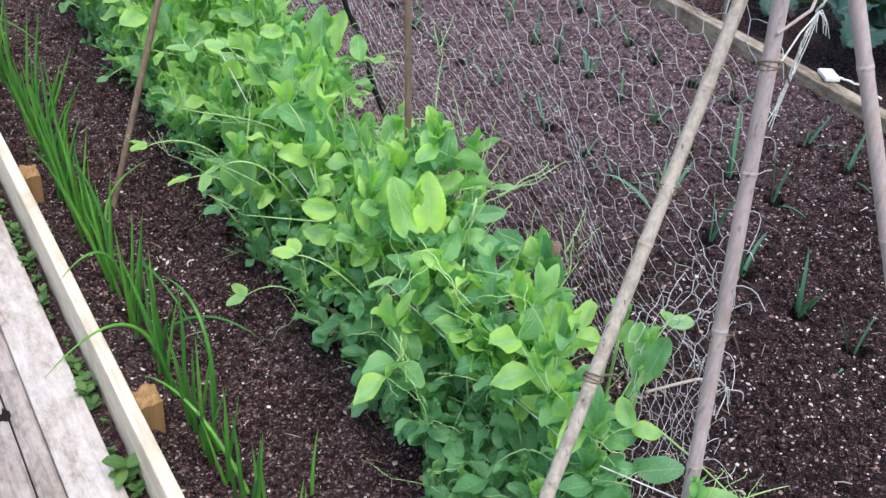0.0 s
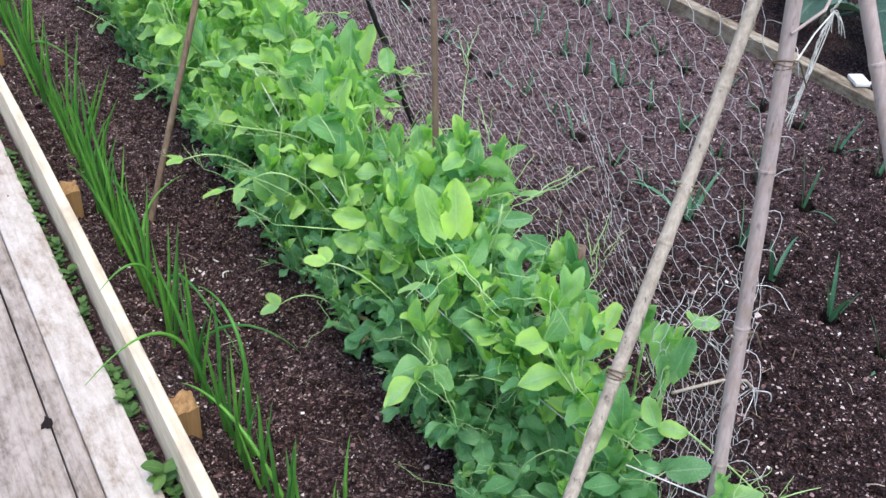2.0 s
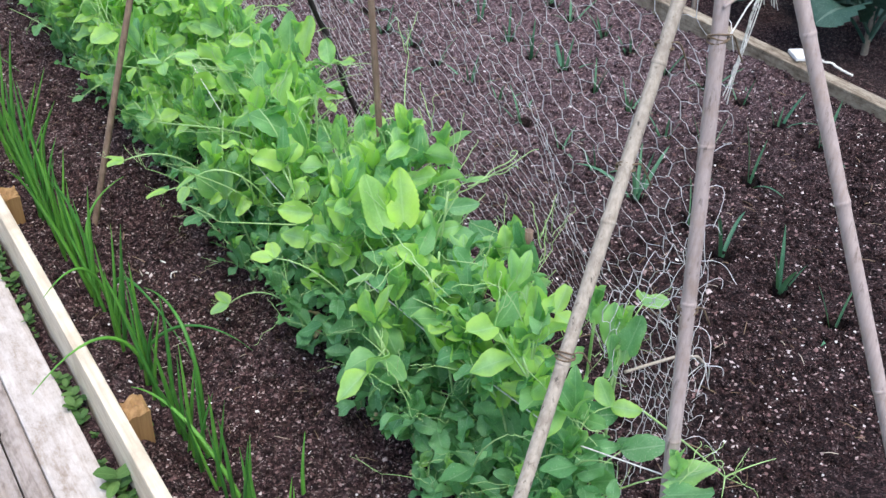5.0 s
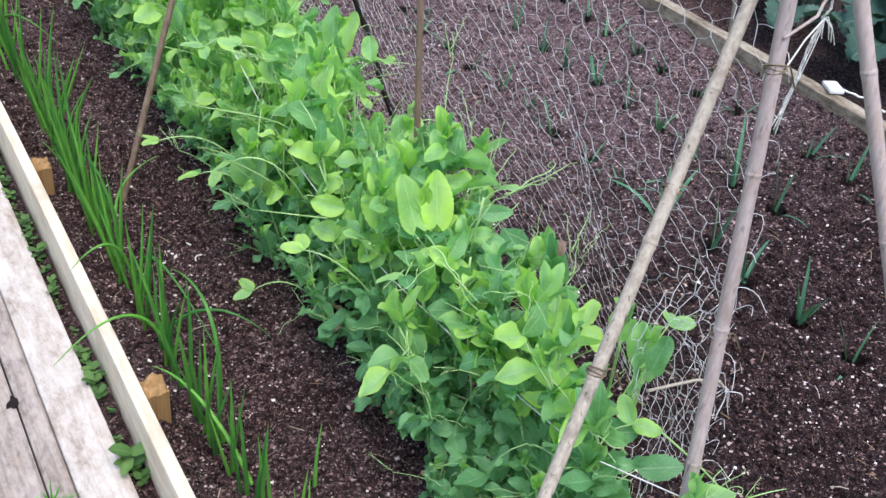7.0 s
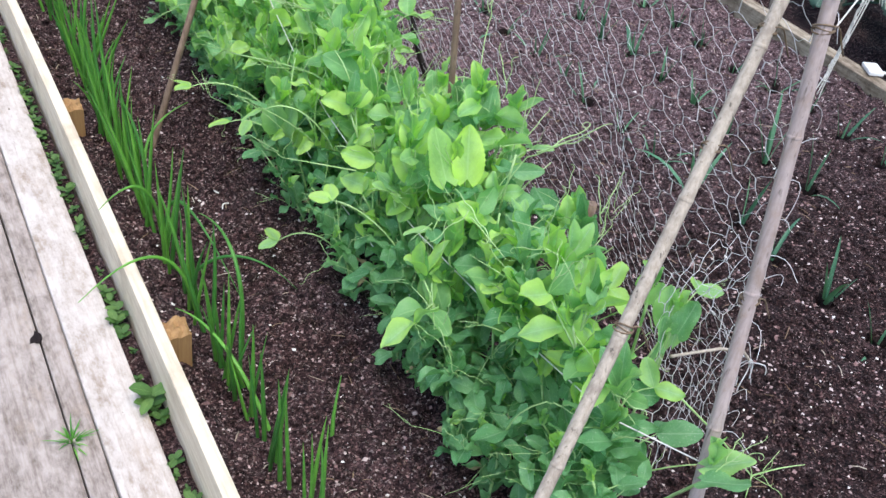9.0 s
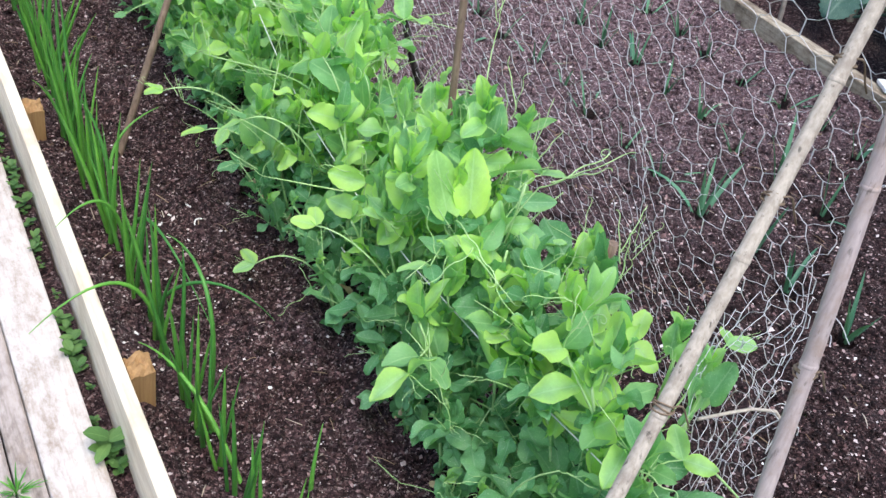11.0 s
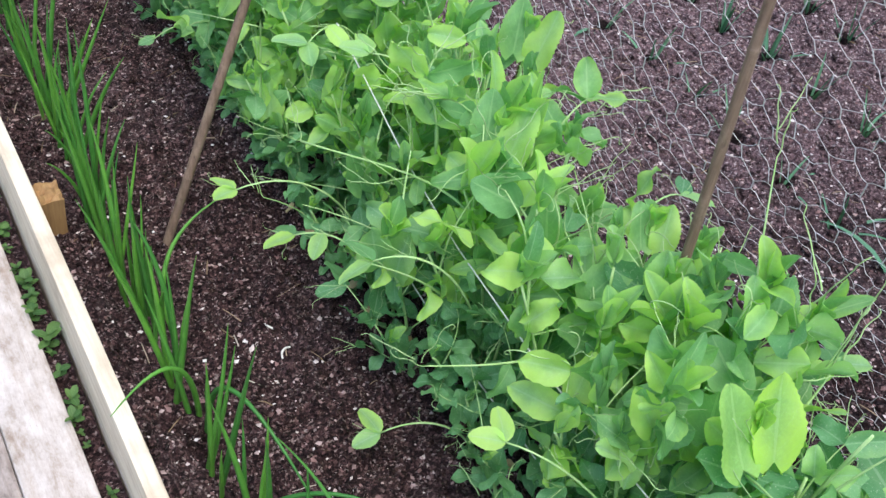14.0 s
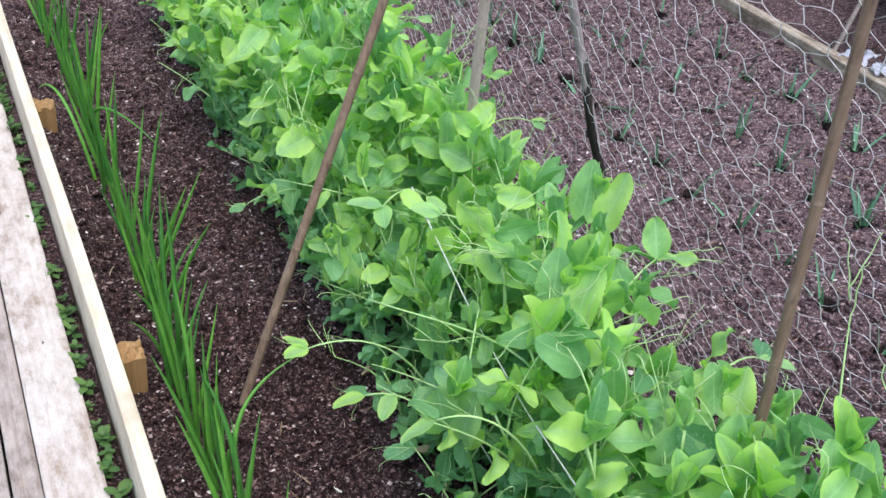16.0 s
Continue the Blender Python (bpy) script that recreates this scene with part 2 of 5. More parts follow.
# deeper green of low leaves, with the shade down in the row mixed in
M_LOW_SHADED = leaf_mat("pea_leaf_low_shaded", (0.115, 0.325, 0.125), (0.27, 0.55, 0.24), (0.42, 0.62, 0.42), 0.36, 0.5, 0.5, None, 0.5)
M_LEAF = leaf_mat("pea_leaf_mature", (0.15, 0.38, 0.155), (0.35, 0.62, 0.295), (0.5, 0.7, 0.48), 0.38, 0.5, 0.5, (0.4, 0.68, 0.2), 0.4)
M_YOUNG = leaf_mat("pea_leaf_young", (0.22, 0.475, 0.185), (0.45, 0.74, 0.3), (0.52, 0.74, 0.42), 0.42, 0.5, 0.45, (0.52, 0.79, 0.16), 0.08)
M_LIME = leaf_mat("pea_leaf_lime", (0.32, 0.58, 0.17), (0.4, 0.66, 0.19), (0.55, 0.77, 0.36), 0.42, 0.48, 0.5, (0.56, 0.84, 0.12), 0.1)
M_STALK = mat("pea_stalk", 0.5)
link(M_STALK, ramp(M_STALK, noise_tex(M_STALK, 30), (0.3, (0.3, 0.52, 0.16)), (0.7, (0.52, 0.72, 0.34))), bsdf(M_STALK).inputs["Base Color"])
M_ONION = leaf_mat("onion_leaf", (0.065, 0.25, 0.05), (0.2, 0.49, 0.07), (0.2, 0.44, 0.1), 0.25, 0.38, 0.5)
M_LEEK = leaf_mat("leek_leaf", (0.05, 0.17, 0.1), (0.17, 0.37, 0.21), (0.26, 0.42, 0.26), 0.15, 0.42)
M_BRASSICA = leaf_mat("brassica_leaf", (0.03, 0.08, 0.062), (0.1, 0.175, 0.14), (0.22, 0.3, 0.25), 0.1, 0.66, 0.25, None, 0.25)
M_WEED = leaf_mat("weed_leaf", (0.06, 0.15, 0.035), (0.15, 0.27, 0.07), (0.22, 0.35, 0.12), 0.25, 0.55)


def cane_mat(name, pale, dark, blotch, along="z", specks=0.8):
    """Weathered bamboo: streaks along it, grey blotches, short dark cracks and specks."""
    m = mat(name, 0.6, 0, 0.3)
    run = lambda across, ahead: (across, across, ahead) if along == "z" else (across, ahead, across)
    c = ramp(m, noise_tex(m, 5, 5, 0.6, run(40, 2.5)), (0.3, dark), (0.65, pale))
    c = mix(m, c, blotch, ramp(m, noise_tex(m, 24, 5, 0.7), (0.5, (0, 0, 0)), (0.72, (0.8, 0.8, 0.8))))
    c = mix(m, c, (0.05, 0.04, 0.032), ramp(m, noise_tex(m, 30, 4, 0.6, run(5, 1)), (0.6, (0, 0, 0)), (0.7, (specks, specks, specks))))
    link(m, c, bsdf(m).inputs["Base Color"])
    bump(m, noise_tex(m, 40, 4, 0.6, run(20, 1)), 0.4, 0.002)
    return m


M_CANE_GREY = cane_mat("grey_bamboo", (0.55, 0.48, 0.4), (0.36, 0.3, 0.24), (0.24, 0.195, 0.16))
M_CANE_PALE = cane_mat("bleached_bamboo", (0.72, 0.67, 0.62), (0.52, 0.46, 0.4), (0.34, 0.3, 0.25), "y")
M_CANE_PINK = cane_mat("pinkish_bamboo", (0.52, 0.43, 0.41), (0.39, 0.31, 0.29), (0.4, 0.29, 0.23), "z", 0.5)
M_CANE_BROWN = cane_mat("brown_bamboo", (0.26, 0.175, 0.125), (0.15, 0.1, 0.07), (0.34, 0.25, 0.18), "z", 0.5)
M_STICK = cane_mat("dull_grey_stick", (0.23, 0.2, 0.175), (0.14, 0.118, 0.1), (0.1, 0.085, 0.07))
M_CANE_DULL = cane_mat("dull_pink_grey_cane", (0.37, 0.315, 0.31), (0.25, 0.205, 0.2), (0.22, 0.185, 0.18))
M_CANE_TAN = cane_mat("tan_bamboo", (0.62, 0.5, 0.44), (0.46, 0.35, 0.3), (0.5, 0.42, 0.38), "z", 0.4)
M_CANE_ORANGE = cane_mat("orange_brown_cane", (0.5, 0.28, 0.13), (0.33, 0.17, 0.08), (0.25, 0.15, 0.08), "z", 0.4)
M_CANE_DARK = cane_mat("blackened_cane", (0.035, 0.028, 0.025), (0.015, 0.012, 0.012), (0.06, 0.05, 0.045))
M_WIRE = mat("galvanised_wire", 0.55, 0.15)
link(M_WIRE, ramp(M_WIRE, noise_tex(M_WIRE, 30), (0.35, (0.58, 0.57, 0.58)), (0.65, (0.86, 0.85, 0.86))), bsdf(M_WIRE).inputs["Base Color"])
M_TWINE = mat("white_twine", 0.8)
link(M_TWINE, ramp(M_TWINE, noise_tex(M_TWINE, 200), (0.3, (0.62, 0.61, 0.57)), (0.7, (0.86, 0.85, 0.81))), bsdf(M_TWINE).inputs["Base Color"])
M_TIE = mat("brown_wire_tie", 0.7)
link(M_TIE, ramp(M_TIE, noise_tex(M_TIE, 90), (0.3, (0.12, 0.08, 0.05)), (0.7, (0.25, 0.18, 0.12))), bsdf(M_TIE).inputs["Base Color"])
M_FABRIC = mat("black_weed_fabric", 0.85, 0, 0.2)
fabric_c = ramp(M_FABRIC, noise_tex(M_FABRIC, 7, 6), (0.35, (0.01, 0.01, 0.013)), (0.6, (0.029, 0.029, 0.035)), (0.75, (0.055, 0.048, 0.04)))
fabric_c = mix(M_FABRIC, fabric_c, (0.06, 0.045, 0.03), ramp(M_FABRIC, noise_tex(M_FABRIC, 3.2, 7, 0.7), (0.5, (0, 0, 0)), (0.62, (0.9, 0.9, 0.9))))
link(M_FABRIC, mix(M_FABRIC, fabric_c, (0.13, 0.13, 0.03), ramp(M_FABRIC, noise_tex(M_FABRIC, 4.6, 6, 0.7), (0.6, (0, 0, 0)), (0.68, (0.9, 0.9, 0.9)))), bsdf(M_FABRIC).inputs["Base Color"])
bump(M_FABRIC, noise_tex(M_FABRIC, 18, 5), 0.6, 0.02)
M_GROUND = mat("trodden_earth", 0.95, 0, 0.2)
link(M_GROUND, ramp(M_GROUND, noise_tex(M_GROUND, 22, 8, 0.7), (0.3, (0.03, 0.022, 0.016)), (0.55, (0.08, 0.06, 0.045)), (0.75, (0.1, 0.13, 0.04))), bsdf(M_GROUND).inputs["Base Color"])
bump(M_GROUND, noise_tex(M_GROUND, 90, 5), 0.7, 0.01)
M_STONE = mat("mossy_stone", 0.9)
stone_own = M_STONE.node_tree.nodes.new("ShaderNodeObjectInfo")
stone_c = ramp(M_STONE, stone_own.outputs["Random"], (0.0, (0.075, 0.06, 0.05)), (0.4, (0.15, 0.115, 0.1)), (0.7, (0.26, 0.195, 0.165)), (1.0, (0.36, 0.29, 0.25)))
stone_c = mix(M_STONE, stone_c, mix(M_STONE, stone_c, (0.4, 0.38, 0.36), 1.0, "MULTIPLY"), ramp(M_STONE, noise_tex(M_STONE, 5, 7, 0.7), (0.42, (1, 1, 1)), (0.62, (0, 0, 0))))
link(M_STONE, mix(M_STONE, stone_c, (0.07, 0.11, 0.03), ramp(M_STONE, noise_tex(M_STONE, 2.2, 5), (0.56, (0, 0, 0)), (0.72, (0.8, 0.8, 0.8)))), bsdf(M_STONE).inputs["Base Color"])
bump(M_STONE, noise_tex(M_STONE, 14, 6), 0.7, 0.02)
M_POLY = mat("crumpled_clear_polythene", 0.2)
bsdf(M_POLY).inputs["Base Color"].default_value = (0.62, 0.64, 0.72, 1)
bsdf(M_POLY).inputs["Transmission Weight"].default_value = 0.5
M_DEADLEAF = mat("dry_yellow_leaf", 0.8)
link(M_DEADLEAF, ramp(M_DEADLEAF, noise_tex(M_DEADLEAF, 60), (0.3, (0.28, 0.2, 0.1)), (0.7, (0.52, 0.44, 0.24))), bsdf(M_DEADLEAF).inputs["Base Color"])


# ---- mesh helpers ----
def part(name, bm, materials, parent=None, label="", m=None):
    """Links a bmesh as one mesh object, under a thing or a part where one is given."""
    me = bm if isinstance(bm, bpy.types.Mesh) else bpy.data.meshes.new(name)
    if me is not bm:
        bm.to_mesh(me)
        bm.free()
    if not me.materials:
        for k in materials if isinstance(materials, (list, tuple)) else [materials]:
            me.materials.append(k)
    ob = new(name, me)
    if parent:
        ob.parent = parent
    if m is not None:
        ob.matrix_local = m
    if label:
        ob["label"] = label
    return ob


def mesh_of(name, bm, materials, smooth=True):
    me = bpy.data.meshes.new(name)
    bm.to_mesh(me)
    bm.free()
    for k in materials:
        me.materials.append(k)
    if smooth:
        me.shade_smooth()
    return me


def thing(name, label, category, group="", m=None, kind=""):
    ob = new(name)
    ob.empty_display_size = 0.05
    if m is not None:
        ob.matrix_world = m
    return tagged(ob, label, category, group, kind)


def board_bm(lx, ly, lz, bevel=0.004, cuts=0, warp=0.0, seed=0):
    """A sawn board about its own middle, edges eased, a little crooked."""
    rnd = random.Random(seed)
    bm = bmesh.new()
    bmesh.ops.create_cube(bm, size=1)
    bmesh.ops.scale(bm, vec=(lx, ly, lz), verts=bm.verts)
    axis = max(range(3), key=lambda k: (lx, ly, lz)[k])
    if cuts:
        long_edges = [e for e in bm.edges if abs((e.verts[0].co - e.verts[1].co)[axis]) > 0.5 * (lx, ly, lz)[axis]]
        bmesh.ops.subdivide_edges(bm, edges=long_edges, cuts=cuts, use_grid_fill=True)
    bmesh.ops.bevel(bm, geom=[e for e in bm.edges if len(e.link_faces) == 2 and e.calc_face_angle(0) > 1], offset=bevel, segments=2, affect="EDGES", profile=0.6)
    if warp:
        a, b, c = rnd.uniform(0, 6), rnd.uniform(0, 6), rnd.uniform(1.2, 2.5)
        for v in bm.verts:
            t = v.co[axis]
            d = warp * math.sin(a + c * t), warp * math.sin(b + c * 1.3 * t)
            others = [k for k in range(3) if k != axis]
            v.co[others[0]] += d[0]
            v.co[others[1]] += d[1] * 0.6
    return bm


def tube(bm, pts, radii, sides=6, mat_index=0, cap=True, uv=None):
    """A round bar along points."""
    pts = [Vector(p) for p in pts]
    rings = []
    up = Vector((0.31, 0.17, 0.93))
    for k, p in enumerate(pts):
        d = (pts[min(k + 1, len(pts) - 1)] - pts[max(k - 1, 0)]).normalized()
        a = d.cross(up)
        if a.length < 0.05:
            a = d.cross(Vector((1, 0, 0)))
        a.normalize()
        b = d.cross(a)
        r = radii[k] if isinstance(radii, (list, tuple)) else radii
        rings.append([bm.verts.new(p + (a * math.cos(q) + b * math.sin(q)) * r) for q in (math.tau * s / sides for s in range(sides))])
    for k in range(len(rings) - 1):
        for s in range(sides):
            f = bm.faces.new((rings[k][s], rings[k][(s + 1) % sides], rings[k + 1][(s + 1) % sides], rings[k + 1][s]))
            f.material_index, f.smooth = mat_index, True
            if uv:
                n = len(rings) - 1
                for lo, (us, vs) in zip(f.loops, ((s, k), (s + 1, k), (s + 1, k + 1), (s, k + 1))):
                    lo[uv].uv = (0.1 + 0.3 * us / sides, vs / n)
    if cap:
        for ring, flip in ((rings[0], False), (rings[-1], True)):
            f = bm.faces.new(ring if flip else ring[::-1])
            f.material_index = mat_index


def blade(bm, uv, m, length, width, fold=0.3, droop=0.4, wave=0.0, tip=0.55, nu=4, nv=6, mat_index=0, phase=0.0, heart=0.0, tooth=0.0):
    """A leaf blade from its foot along +x, folded along the midrib, drooping to its tip. tip: where it is widest."""
    rows = []
    for i in range(nv + 1):
        t = 0.35 * i / nv + 0.65 * (0.5 - 0.5 * math.cos(math.pi * i / nv))
        s = t ** (math.log(0.5) / math.log(tip))
        w = max(0.0, math.sin(math.pi * min(1, max(0, s)))) ** 0.56 * width / 2
        if i == 0:
            w = width * (0.06 + heart)
        if i == nv:
            w = width * 0.03
        if tooth and 0 < i < nv:
            w *= 1 + tooth * (1.6 if i % 2 else -1) * min(1, 2 * t)
        ang = -droop * t
        x = length * (math.sin(droop * t) / droop if abs(droop) > 1e-3 else t)
        z = -length * ((1 - math.cos(droop * t)) / droop if abs(droop) > 1e-3 else 0)
        row = []
        for j in range(nu + 1):
            u = 2 * j / nu - 1
            y = u * w * math.cos(fold)
            dz = abs(u) * w * math.sin(fold) + wave * abs(u) * math.sin(t * 8 + phase + (1.5 if u > 0 else 0))
            row.append(bm.verts.new(m @ Vector((x - math.sin(ang) * dz - (heart * length * abs(u) * (1 - t) ** 2), y, z + math.cos(ang) * dz))))
        rows.append(row)
    for i in range(nv):
        for j in range(nu):
            f = bm.faces.new((rows[i][j], rows[i][j + 1], rows[i + 1][j + 1], rows[i + 1][j]))
            f.material_index, f.smooth = mat_index, True
            for lo, (a, b) in zip(f.loops, ((i, j), (i, j + 1), (i + 1, j + 1), (i + 1, j))):
                lo[uv].uv = (b / nu, a / nv)


def bez(p0, p1, p2, p3, n):
    p0, p1, p2, p3 = (Vector(p) for p in (p0, p1, p2, p3))
    return [p0 * (1 - t) ** 3 + p1 * 3 * t * (1 - t) ** 2 + p2 * 3 * t * t * (1 - t) + p3 * t ** 3 for t in (k / n for k in range(n + 1))]


# ---- ground, soil ----
X_BED, X_RIGHT, Y_FAR = 0.28, 2.665, 4.52


def value_noise(x, y, cell, seed):
    r = np.random.default_rng(seed)
    g = r.random((256, 256))
    xs, ys = x / cell + 1000, y / cell + 1000
    xi, yi = np.floor(xs).astype(int), np.floor(ys).astype(int)
    fx, fy = xs - xi, ys - yi
    fx, fy = fx * fx * (3 - 2 * fx), fy * fy * (3 - 2 * fy)
    at = lambda a, b: g[a % 256, b % 256]
    return (at(xi, yi) * (1 - fx) + at(xi + 1, yi) * fx) * (1 - fy) + (at(xi, yi + 1) * (1 - fx) + at(xi + 1, yi + 1) * fx) * fy - 0.5


LEEKS = []
lr = random.Random(3)
for row_x in (1.795, 2.12, 2.45):
    for k in range(19):
        y = 1.215 + 0.1675 * k + (0.0 if row_x < 2 else 0.06) + lr.uniform(-0.012, 0.012)
        if row_x > 2 and y < 1.7 or y > 4.3:
            continue
        LEEKS.append((row_x + lr.uniform(-0.02, 0.02), y))


def soil_height(x, y):
    z = 0.030 * value_noise(x, y, 0.35, 1) + 0.022 * value_noise(x, y, 0.09, 2) + (1.0 - 0.45 * np.clip((x - 0.9) / 0.4, 0, 1)) * (0.024 * value_noise(x, y, 0.036, 3) + 0.02 * value_noise(x, y, 0.02, 4))
    z += 0.03 * np.exp(-((x - 0.93) / 0.22) ** 2)
    z += 0.045 * np.exp(-((x - 0.28) / 0.055) ** 2)
    z += 0.05 * np.clip((x - 2.46) / 0.2, 0, 1) ** 1.5
    for lx, ly in LEEKS:
        d2 = (x - lx) ** 2 + (y - ly) ** 2
        z -= 0.1 * np.exp(-(d2 / 0.022 ** 2) ** 1.5)
    return z


def sheet(name, x0, x1, y0, y1, step, fn, material, z=0.0):
    nx, ny = int((x1 - x0) / step) + 1, int((y1 - y0) / step) + 1
    gx, gy = np.meshgrid(np.linspace(x0, x1, nx), np.linspace(y0, y1, ny))
    gz = fn(gx, gy) + z
    idx = np.arange(nx * ny).reshape(ny, nx)
    faces = np.stack([idx[:-1, :-1], idx[:-1, 1:], idx[1:, 1:], idx[1:, :-1]], -1).reshape(-1, 4)
    me = bpy.data.meshes.new(name)
    me.from_pydata(np.stack([gx, gy, gz], -1).reshape(-1, 3).tolist(), [], faces.tolist())
    me.materials.append(material)
    me.shade_smooth()
    return new(name, me)


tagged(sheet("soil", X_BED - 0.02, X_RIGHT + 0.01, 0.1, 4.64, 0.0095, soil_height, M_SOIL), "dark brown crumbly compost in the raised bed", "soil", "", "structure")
tagged(sheet("soil", X_RIGHT + 0.03, 6.0, 0.1, 4.5, 0.03, lambda x, y: 0.05 * value_noise(x, y, 0.2, 5) + 0.03 * value_noise(x, y, 0.07, 6), M_SOIL, 0.02), "dark soil of the neighbouring vegetable bed", "soil", "", "structure")
tagged(sheet("ground", -60, 60, -60, 60, 2.0, lambda x, y: 0.0 * x, M_GROUND, -0.11), "trodden brown earth with patches of moss", "ground", "", "structure")


def crumbs(name, count, size, material, seed, label, lift=0.0, flat=0.45, xs=(X_BED + 0.005, X_RIGHT)):
    """Loose bits lying on the soil: squashed, uneven little stones."""
    r = np.random.default_rng(seed)
    x, y = r.uniform(*xs, count), r.uniform(0.9, 4.55, count)
    z = soil_height(x, y) + lift
    s = size[0] + (size[1] - size[0]) * r.random(count) ** 2.5
    base = np.array([(1, 0, 0), (0, 1, 0), (-1, 0, 0), (0, -1, 0), (0, 0, 1), (0, 0, -1)], float)
    tri = np.array([(0, 1, 4), (1, 2, 4), (2, 3, 4), (3, 0, 4), (1, 0, 5), (2, 1, 5), (3, 2, 5), (0, 3, 5)])
    v = base[None] * r.uniform(0.6, 1.3, (count, 6, 1)) * s[:, None, None]
    v[:, :, 2] *= flat
    v[:, :, 0] *= r.uniform(0.55, 1.5, (count, 1))
    a, b = r.uniform(0, math.tau, count), r.uniform(-0.6, 0.6, count)
    ca, sa, cb, sb = np.cos(a)[:, None], np.sin(a)[:, None], np.cos(b)[:, None], np.sin(b)[:, None]
    vx, vy, vz = v[..., 0] * cb + v[..., 2] * sb, v[..., 1], -v[..., 0] * sb + v[..., 2] * cb
    v = np.stack([vx * ca - vy * sa + x[:, None], vx * sa + vy * ca + y[:, None], vz + z[:, None]], -1)
    f = tri[None] + 6 * np.arange(count)[:, None, None]
    me = bpy.data.meshes.new(name)
    me.from_pydata(v.reshape(-1, 3).tolist(), [], f.reshape(-1, 3).tolist())
    me.materials.append(material)
    if material is M_SOIL:
        me.shade_smooth()
    tagged(new(name, me), label, "soil", "", "stuff")


crumbs("soil_crumbs", 24000, (0.004, 0.016), M_SOIL, 11, "loose dark crumbs of compost lying on the bed", 0.001, 0.8)
crumbs("soil_flecks", 38000, (0.0011, 0.0056), M_BITS, 12, "pale flecks of bark, grit and straw in the compost", 0.002)
def shaded_holes():
    """Damp compost lining each planting hole, coloured near black for the shade inside."""
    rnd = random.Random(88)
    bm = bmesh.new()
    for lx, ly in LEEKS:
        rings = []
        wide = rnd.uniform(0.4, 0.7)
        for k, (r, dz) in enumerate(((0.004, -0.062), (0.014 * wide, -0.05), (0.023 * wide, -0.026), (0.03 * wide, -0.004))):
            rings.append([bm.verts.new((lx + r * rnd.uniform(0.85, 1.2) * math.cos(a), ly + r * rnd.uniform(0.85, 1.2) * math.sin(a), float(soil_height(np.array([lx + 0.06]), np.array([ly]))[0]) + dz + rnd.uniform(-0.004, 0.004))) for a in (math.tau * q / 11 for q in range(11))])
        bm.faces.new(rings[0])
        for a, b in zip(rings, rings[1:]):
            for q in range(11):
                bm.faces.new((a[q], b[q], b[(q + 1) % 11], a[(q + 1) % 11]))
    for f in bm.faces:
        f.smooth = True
    ob = part("damp_soil", bm, M_HOLE_SHADE)
    tagged(ob, "damp near-black compost lining the leek planting holes, hole shade painted in", "soil", "", "stuff")


# near-black colour that carries the shade inside holes
M_HOLE_SHADE = mat("hole_shade", 0.85, 0, 0.25)
link(M_HOLE_SHADE, ramp(M_HOLE_SHADE, noise_tex(M_HOLE_SHADE, 160, 5, 0.7), (0.35, (0.008, 0.005, 0.005)), (0.55, (0.03, 0.018, 0.018)), (0.7, (0.08, 0.05, 0.048))), bsdf(M_HOLE_SHADE).inputs["Base Color"])
bump(M_HOLE_SHADE, noise_tex(M_HOLE_SHADE, 120, 5), 0.8, 0.008)
shaded_holes()
crumbs("pebbles", 260, (0.004, 0.010), M_BITS, 13, "small pale pebbles scattered on the soil", 0.003, 0.6)

# ---- timber round the bed ----
def board(name, label, centre, size, material, turn=0.0, seed=0, warp=0.004, category="board", kind="", group=""):
    ob = part(name, board_bm(*size, 0.004, 10, warp, seed), material)
    ob.matrix_world = pose(*centre, 0, 0, turn)
    return tagged(ob, label, category, group, kind)


board("bed_board", "pale new softwood board edging the raised bed", (0.2605, 2.3, 0.0325), (0.027, 4.55, 0.19), M_BOARD, 0, 1, 0.003)
board("bed_board", "weathered timber board closing the far end of the bed", (0.66, 4.595, 0.015), (0.84, 0.045, 0.19), M_BOARD_X, 0, 2, 0.002)
board("bed_board", "weathered timber board closing the far end behind the leeks", (2.57, 4.50, 0.003), (2.94, 0.045, 0.19), M_BOARD_X, -2.6, 3, 0.003)
board("bed_board", "weathered grey board between the two vegetable beds", (2.68, 2.15, -0.005), (0.055, 3.9, 0.2), M_RIGHT, 0, 4, 0.004)
board("bed_board", "weathered grey cross board in the neighbouring bed", (3.25, 4.12, -0.01), (1.06, 0.05, 0.2), M_CROSS, 4, 5, 0.003)


